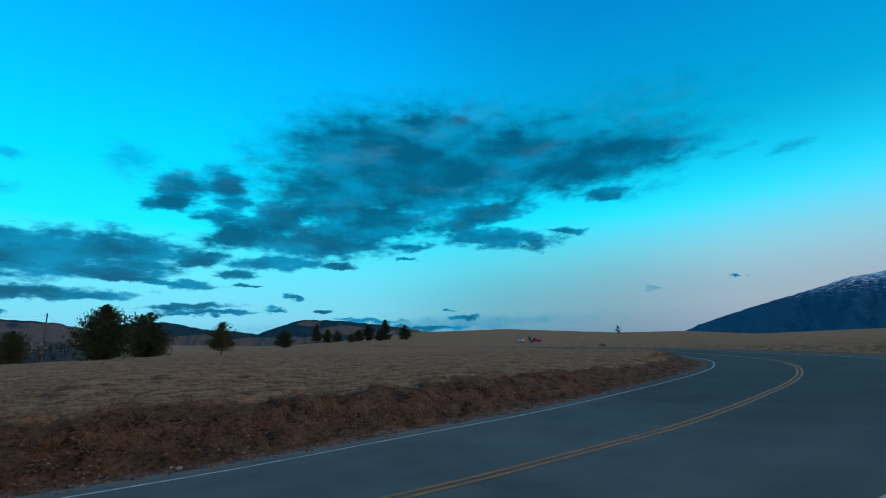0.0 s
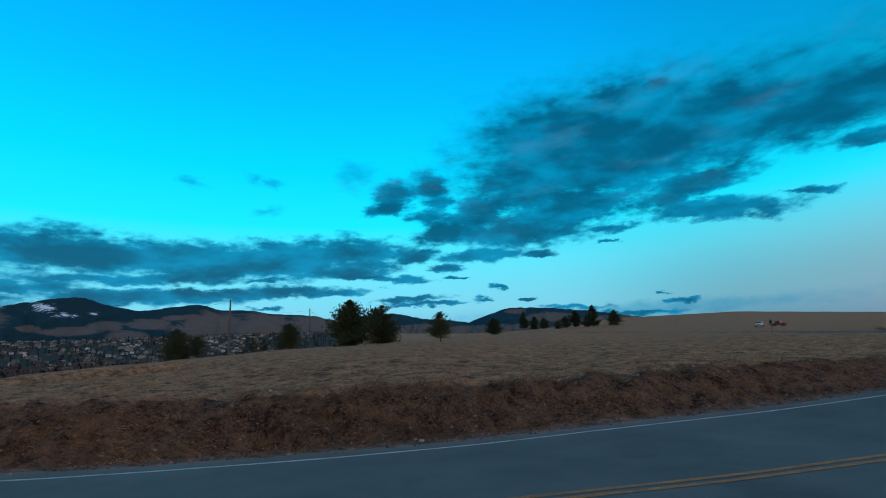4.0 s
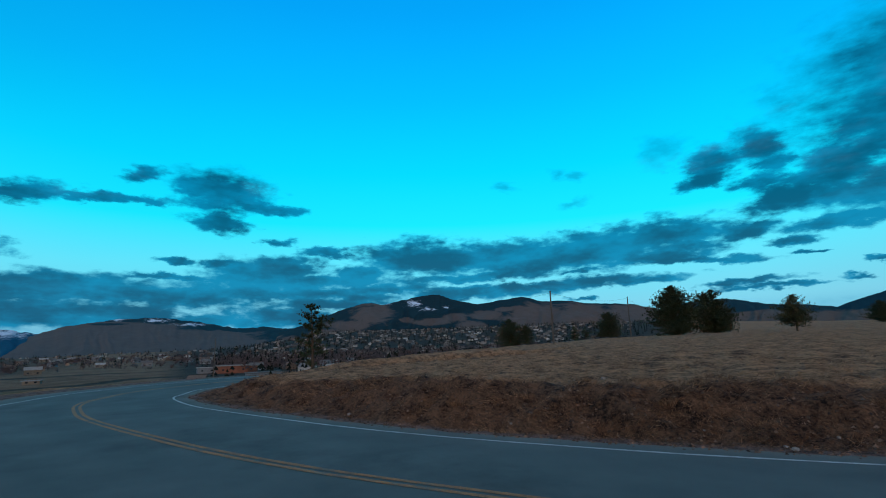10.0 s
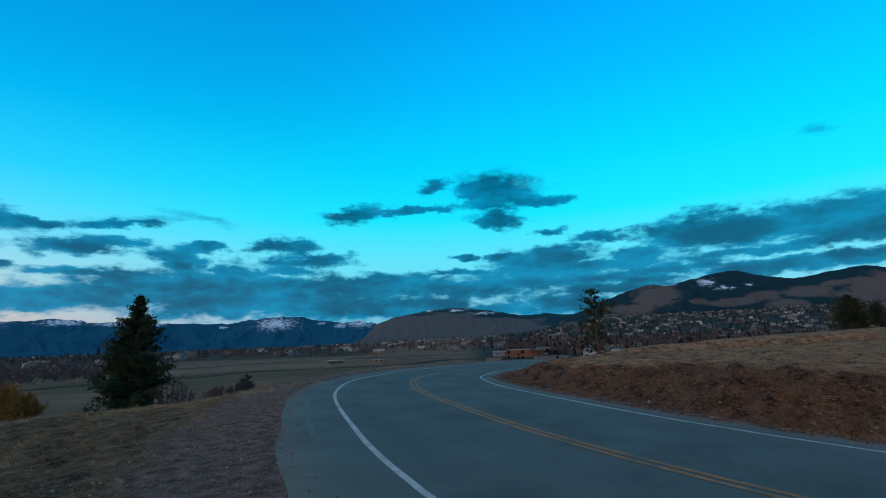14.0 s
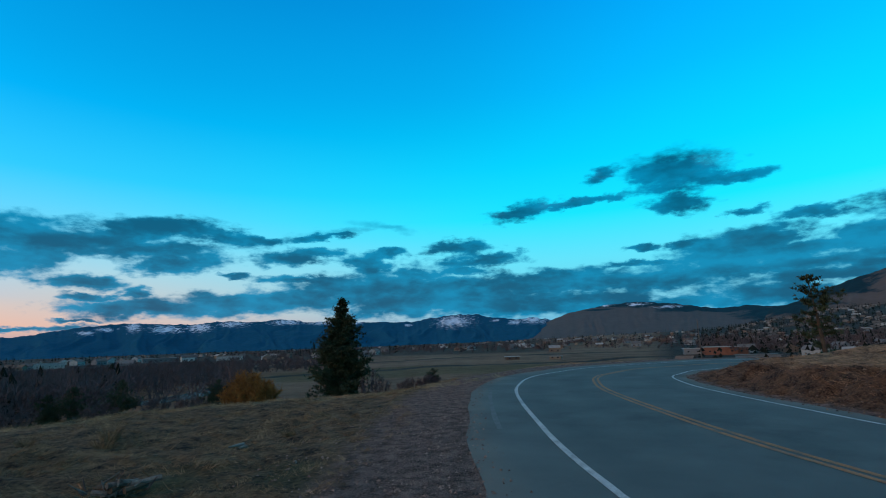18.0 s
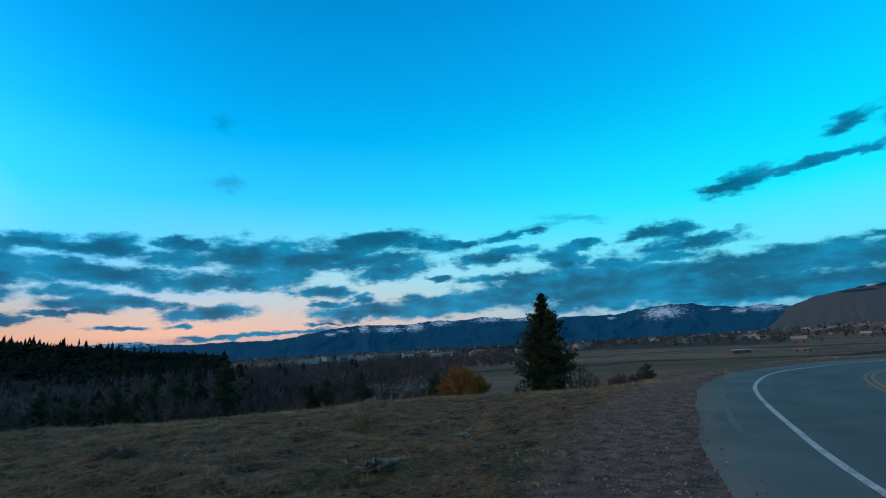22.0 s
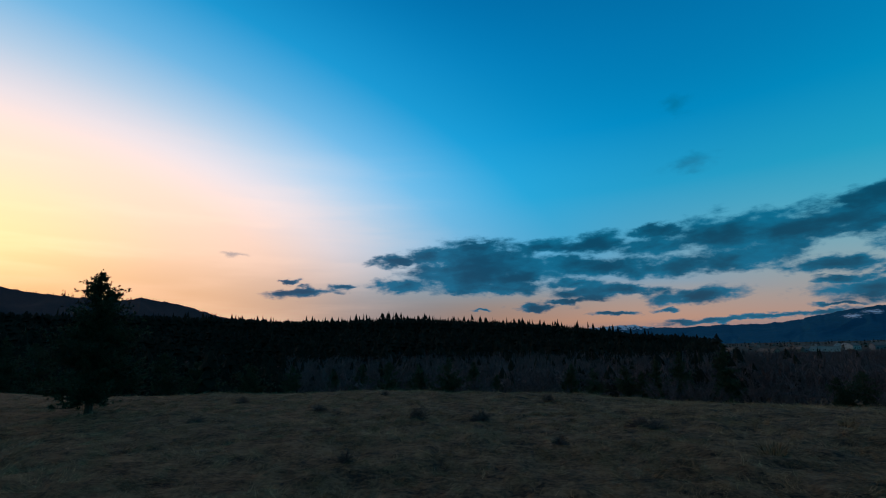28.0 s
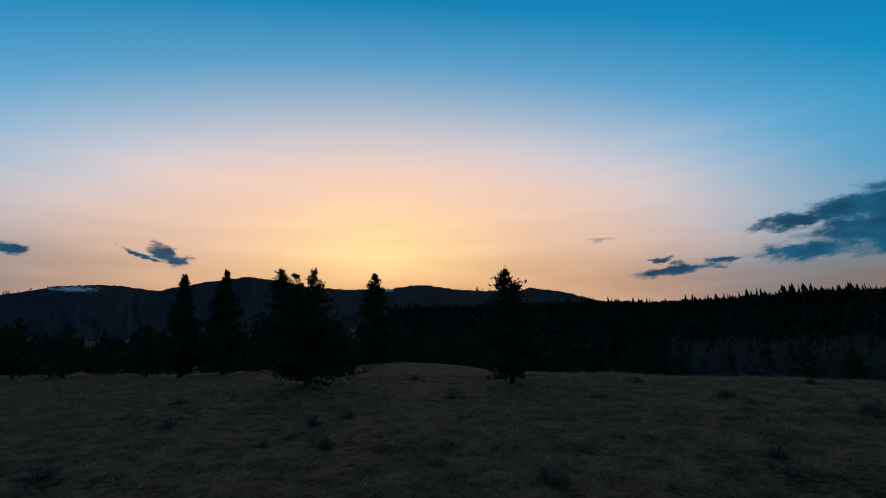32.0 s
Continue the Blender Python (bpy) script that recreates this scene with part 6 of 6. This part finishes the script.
for k, (a, r, top, w) in enumerate([(137.5, 60, -4.3, 4), (140, 66, -4.4, 4), (145, 62, -4.3, 3.5), (151, 58, -4.0, 5), (154.5, 60, -3.8, 4.5), (160, 56, -3.6, 5), (163, 60, -3.5, 5), (175, 60, -3.0, 5),
                                    (178, 64, -3.2, 5), (183, 62, -3.4, 5), (197, 58, -2.8, 5), (201, 64, -2.6, 5)]):
    shrub("bare_bush", a + 0.8, r, top, w, BARE_WOOD, "grey-brown leafless bush on the slope below the knoll", 40, 20 + k, 8)


def weed_clump(a, r, h, w, material, label, seed):
    """A clump of dry weed: a sheaf of bent blades on a low mound."""
    g = np.random.default_rng(seed)
    n = 240
    an, u = g.uniform(0, 6.28, n), np.sqrt(g.random(n)) * w * 0.32
    b = np.stack([np.cos(an) * u, np.sin(an) * u, np.full(n, -0.03)], 1)
    d = np.stack([np.cos(an) * g.uniform(0.1, 1.0, n), np.sin(an) * g.uniform(0.1, 1.0, n), g.uniform(0.6, 1.3, n)], 1)
    ln = h * g.uniform(0.5, 1.1, n)[:, None]
    s = np.cross(d, g.normal(0, 1, d.shape))
    s /= np.linalg.norm(s, axis=1)[:, None]
    e = b + d * ln
    m = (b + e) / 2 + np.array([0, 0, 0.12 * h])
    v = np.stack([b + s * 0.0035, b - s * 0.0035, m + s * 0.0028, m - s * 0.0028, e], 1).reshape(-1, 3)
    f = []
    for k in range(n):
        o = 5 * k
        f += [(o, o + 1, o + 3, o + 2), (o + 2, o + 3, o + 4)]
    ob = mesh_object("weed_clump", v.tolist(), f, material)
    return tagged(stand(ob, a, r), label, "weeds", group="weed clumps on the knoll")


OUT_BLADES = surface("knoll_grass_blades", (0.066, 0.039, 0.02), (0.42, 0.258, 0.138), scale=0.9, fine=6, bump=0.0, island=0.6)
GREEN_BLADES = surface("green_grass_blades", (0.02, 0.03, 0.009), (0.075, 0.08, 0.026), scale=0.5, fine=6, bump=0.0, island=0.4)
BANK_BLADES = surface("bank_grass_blades", (0.04, 0.02, 0.012), (0.35, 0.185, 0.1), scale=0.9, fine=7, bump=0.0, island=0.75)
FIELD_BLADES = surface("field_grass_blades", (0.07, 0.035, 0.018), (0.52, 0.285, 0.15), scale=0.9, fine=6, bump=0.0, island=0.75)
DARK_WEED = surface("dry_purple_weed", (0.05, 0.032, 0.028), (0.13, 0.085, 0.072), scale=1, fine=8, bump=0.0, island=0.3)


def tumbleweed(a, r, h, w, label, seed):
    """A rounded ball of dry twigs resting in the grass."""
    g = np.random.default_rng(seed)
    v, f, tips = [], [], []
    for k in range(70):
        an, up = g.uniform(0, 6.28), g.uniform(-0.1, 1.0)
        fl = math.sqrt(max(0.0, 1 - up * up)) if up > 0 else 1.0
        e = np.array([math.cos(an) * fl * w / 2, math.sin(an) * fl * w / 2, max(0.02, up * h)]) * g.uniform(0.7, 1.08)
        m = e * 0.5 + np.append(g.normal(0, 0.05 * w, 2), 0.08 * h)
        tube(v, f, (0, 0, -0.03), m, 0.006, 0.004, 3)
        tube(v, f, m, e, 0.004, 0.0015, 3)
        tips += [m, m * 0.4 + e * 0.6, e]
    vv, ff = tufts(tips, [(0, 0, 0.6)] * len(tips), [h * 0.22] * len(tips), 6, g, 0.045)
    o = len(v)
    ob = mesh_object("weed_clump", v + vv, f + [tuple(i + o for i in t) for t in ff], DARK_WEED)
    return tagged(stand(ob, a, r), label, "weeds", group="weed clumps on the knoll")


for k, (a, r, h, w) in enumerate([(190.4, 14.7, .45, .75), (183.4, 14.1, .42, .6), (194.1, 23, .3, .5), (209, 23, .35, .6), (176, 18.9, .3, .5), (165.7, 12.5, .3, .6), (167.3, 12.6, .35, .6),
                                   (184.1, 14.2, .3, .5), (175.4, 10.8, .25, .4), (242.5, 10.0, .3, .4), (249, 11.7, .25, .4), (244, 14, .35, .5), (219, 7.5, .3, .6), (267, 11.4, .4, .9),
                                   (257, 22, .4, .9), (240.4, 15.4, .3, .6), (257.8, 16, .35, .8), (201, 17, .3, .6), (213, 16, .3, .7), (229, 19, .3, .7), (198, 9.6, .25, .4), (233, 27, .4, .9)]):
    tumbleweed(a, r, h * 0.8, w * 0.95, "rounded purple-brown dry weed ball in the grass", 400 + k)
for k, (a, r, h, w) in enumerate([(143.9, 14.2, .75, .7), (144.4, 13.6, .5, .7), (156, 10.9, .5, .8), (168, 12.8, .3, .5), (143.0, 8.4, .3, .5), (150, 15, .35, .6), (128, 13, .3, .5)]):
    weed_clump(a, r, h * 0.55, w * 0.7, OUT_BLADES, "dry grass tuft standing above the field", 430 + k)
for k, (a, r, h, w) in enumerate([(44, 14.5, .5, .8), (28, 12.2, .4, .7), (19, 13.4, .45, .8), (68, 17, .5, .9), (58, 13.8, .5, .9), (6, 14.5, .4, .8), (-9, 19, .5, .9), (36, 12.6, .5, .8), (50, 13.4, .4, .7), (75, 19.5, .5, .9)]):
    tagged(weed_clump(a, r, h * 0.36, w * 0.7, BANK_BLADES, "dry brown weeds on the cut bank", 450 + k), group="weeds on the bank")


# ---- grass ----
def grass(name, amin, amax, rmin, rmax, n, h, label, material, seed, per=6, keep=None, power=0.7, downhill=False):
    g = np.random.default_rng(seed)
    a, r, x, y, z = scatter(g, n, amin, amax, rmin, rmax, power)
    d, _ = road_distance(x, y)
    ok = keep(d, r, a, x, y) & (g.random(n) < 0.1 + 0.9 * sstep(fbm(x / 0.7, y / 0.7, 3, 91), -0.3, 0.45))
    x, y, z = x[ok], y[ok], z[ok]
    b = np.repeat(np.stack([x, y, z - 0.02], 1), per, 0)
    m = len(b)
    size = np.repeat(g.uniform(0.45, 1.3, len(x)), per) * h
    b[:, :2] += g.normal(0, 0.05, (m, 2))
    swirl = 5.0 * fbm(x / 1.1, y / 1.1, 2, 95) + g.normal(0, 0.5, len(x))
    if downhill:  # long grass combed down the bank towards the road
        near = np.concatenate([((p[:, None, 0] - CENTRE[None, :, 0]) ** 2 + (p[:, None, 1] - CENTRE[None, :, 1]) ** 2).argmin(1) for p in np.array_split(np.stack([x, y], 1), 12)])
        swirl = np.arctan2(CENTRE[near, 1] - y, CENTRE[near, 0] - x) + g.normal(0, 0.35, len(x)) + 0.9 * fbm(x / 1.5, y / 1.5, 2, 95)
    lay = np.repeat(np.stack([np.cos(swirl), np.sin(swirl)], 1) * g.uniform(0.3, 1.0, (len(x), 1)), per, 0)
    dr = np.concatenate([g.normal(0, 0.35, (m, 2)) + lay * 1.3, g.uniform(0.05, 0.7, (m, 1))], 1)
    dr /= np.linalg.norm(dr, axis=1)[:, None]
    s = np.cross(dr, g.normal(0, 1, dr.shape))
    s /= np.linalg.norm(s, axis=1)[:, None]
    wd = (0.019 * size * g.uniform(0.6, 1.3, m))[:, None]
    e = b + dr * size[:, None]
    v = np.stack([b + s * wd, b - s * wd, e], 1).reshape(-1, 3)
    return tagged(mesh_object(name, v.tolist(), np.arange(3 * m).reshape(-1, 3).tolist(), material), label, "grass", kind="stuff")


grass("grass", 104, 284, 3.2, 30, 84000, 0.17, "matted dry grass on the knoll", OUT_BLADES, 51, 13, lambda d, r, a, x, y: (d < -7.0 - 0.7 * fbm(x / 1.2, y / 1.2, 2, 33)) | (np.abs(d) > 12), 0.62)
grass("grass", 205, 284, 28, 56, 26000, 0.22, "dry grass at the far edge of the knoll", OUT_BLADES, 55, 6, lambda d, r, a, x, y: (d < -7.4) | (np.abs(d) > 12), 0.9)
grass("grass", 112, 175, 5, 18, 5000, 0.12, "short green grass between the dry tufts", GREEN_BLADES, 52, 5, lambda d, r, a, x, y: (d < -8) & (fbm(x / 3.5, y / 3.5, 3, 71) > 0.15))
grass("grass", 104, 215, 16, 31, 24000, 0.26, "pale dry grass standing along the knoll's edge", DRY_BLADES, 56, 5, lambda d, r, a, x, y: np.abs(r - np.interp(a, KNOLL[:, 0], KNOLL[:, 1]) - 0.3) < 1.3, 1.0)
grass("grass", -30, 88, 9, 45, 60000, 0.24, "dry grass and weeds on the cut bank", BANK_BLADES, 53, 6, lambda d, r, a, x, y: (d > 4.4) & (d < 7.8), 1.6, True)
grass("grass", -30, 84, 12, 85, 60000, 0.24, "dry tan grass of the hill field", FIELD_BLADES, 54, 5, lambda d, r, a, x, y: (d > 6.4), 0.8)


# ---- stones, gravel, litter ----
def stone_mesh(seed, size, flat=0.7):
    g = random.Random(seed)
    bm = bmesh.new()
    bmesh.ops.create_icosphere(bm, subdivisions=1, radius=size)
    for v in bm.verts:
        v.co *= g.uniform(0.75, 1.2)
        v.co.z *= flat
    return bm


for k, (a, r, s) in enumerate([(41.9, 15.0, .14), (25.9, 11.2, .11), (26.6, 11.4, .09), (69.6, 15.4, .12), (18.5, 14.2, .1), (2.4, 16.5, .09), (22.6, 12.2, .07), (-6, 19, .1), (52, 12.6, .08), (33, 11.9, .07)]):
    x, y = polar(a, r)
    bm = stone_mesh(k, s * 0.6)
    me = bpy.data.meshes.new("stone")
    bm.to_mesh(me)
    bm.free()
    me.materials.append(ROCK)
    ob = new("stone", me)
    ob.location = (x, y, ground_at(x, y) + s * 0.3)
    tagged(ob, "pale stone lying on the cut bank", "stone", group="stones on the bank")

g = np.random.default_rng(61)
verts, faces = [], []
base = [(0, 0, .7), (.9, 0, 0), (-.4, .8, 0), (-.5, -.8, 0), (.2, .3, -.4)]
tri = [(0, 1, 2), (0, 2, 3), (0, 3, 1), (4, 2, 1), (4, 3, 2), (4, 1, 3)]
a, r, x, y, z = scatter(g, 60000, 85, 200, 3.0, 26, 0.6)
d, _ = road_distance(x, y)
ok = (d < -4.35) & (d > -8.8) & (g.random(len(d)) < np.interp(d, [-8.8, -7.6, -6.8, -5.2, -4.9, -4.35], [0.1, 0.4, 0.85, 0.8, 0.4, 0.01]))
z = np.where(d > -5.1, np.maximum(z, 0.004), z)
for px, py, pz in np.stack([x, y, z], 1)[ok][:24000]:
    s, t = 0.008 + 0.034 * g.random() ** 2, g.uniform(0, 6.28)
    c, n = math.cos(t) * s, math.sin(t) * s
    o = len(verts)
    verts += [(px + q[0] * c - q[1] * n, py + q[0] * n + q[1] * c, pz + q[2] * s) for q in base]
    faces += [(i + o, j + o, k + o) for i, j, k in tri]
GRAVEL = surface("shoulder_gravel", (0.06, 0.036, 0.029), (0.33, 0.21, 0.17), scale=2, fine=30, bump=0.0, island=0.5)
tagged(mesh_object("gravel", verts, faces, GRAVEL), "reddish-grey gravel on the road shoulder", "gravel", kind="stuff")

# lumps of bare earth and small stones fallen down the cut bank
verts, faces = [], []
a, r, x, y, z = scatter(g, 90000, -30, 90, 8.5, 46, 1.5)
d, _ = road_distance(x, y)
ok = (d > 3.75) & (d < 7.2) & (g.random(len(d)) < np.interp(d, [3.75, 4.1, 4.8, 6.2, 7.2], [0.25, 0.9, 0.7, 0.4, 0.08]))
for px, py, pz in np.stack([x, y, z], 1)[ok][:16000]:
    s, t = 0.012 + 0.055 * g.random() ** 3, g.uniform(0, 6.28)
    c, n = math.cos(t) * s, math.sin(t) * s
    o = len(verts)
    verts += [(px + q[0] * c - q[1] * n, py + q[0] * n + q[1] * c, pz + q[2] * s) for q in base]
    faces += [(i + o, j + o, k + o) for i, j, k in tri]
CLODS = surface("bank_earth_clods", (0.03, 0.017, 0.011), (0.21, 0.125, 0.085), scale=2, fine=20, bump=0.0, island=0.7)
tagged(mesh_object("earth_clods", verts, faces, CLODS), "brown clods of earth and small stones on the cut bank", "earth", kind="stuff")

# weathered heap of old wood and brush on the knoll
heap = new("brush_heap")
GREY_WOOD = surface("weathered_grey_wood", (0.03, 0.025, 0.022), (0.26, 0.215, 0.18), scale=3, fine=22, stretch=(1, 1, 1), bump=0.6)
g = np.random.default_rng(71)
v, f = [], []
for k in range(9):  # short split billets, lying across one another
    tv, tf = [], []
    an, ln = g.uniform(-0.7, 0.7), g.uniform(0.2, 0.42)
    c = np.array([(k - 4) * 0.055 + g.normal(0, 0.03), g.normal(0, 0.06), 0.06 + 0.05 * (k % 3)])
    dr = np.array([math.cos(an), math.sin(an), g.uniform(-0.25, 0.25)]) * ln / 2
    tube(tv, tf, c - dr, c + dr, g.uniform(0.035, 0.055), g.uniform(0.025, 0.05), 7)
    tf += [tuple(range(6, -1, -1)), tuple(range(7, 14))]
    mesh_object("billet", tv, tf, (GREY_WOOD, BARK, GREY_WOOD)[k % 3], heap)
for k in range(46):
    b = np.array([g.normal(0, 0.24), g.normal(0, 0.1), g.uniform(0.02, 0.14)])
    e = b + np.array([g.normal(0, 0.11), g.normal(0, 0.1), g.uniform(0.0, 0.2)])
    tv, tf = [], []
    tube(tv, tf, b, e, 0.016, 0.007, 5)
    mesh_object("stick", tv, tf, (GREY_WOOD, RUST_WEED, DARK_WEED)[k % 3], heap)
x, y = polar(142.1, 8.9)
heap.matrix_basis = Matrix.Translation((x, y, ground_at(x, y))) @ Matrix.Rotation(radians(142), 4, "Z")
tagged(heap, "small heap of grey weathered wood and sticks in the grass", "brush heap")
for a, r, w in ((133.2, 11.9, .5), (132.6, 11.7, .3), (127.5, 9.6, .16), (150, 8.0, .14)):
    v, f = [], []
    x, y = polar(a, r)
    z = ground_at(x, y)
    tube(v, f, (x - w / 2, y, z + 0.03), (x + w / 2, y + 0.1, z + 0.06), 0.035, 0.02, 6)
    tagged(mesh_object("bleached_stick", v, f, ROCK), "pale bleached stick lying in the grass", "stick")
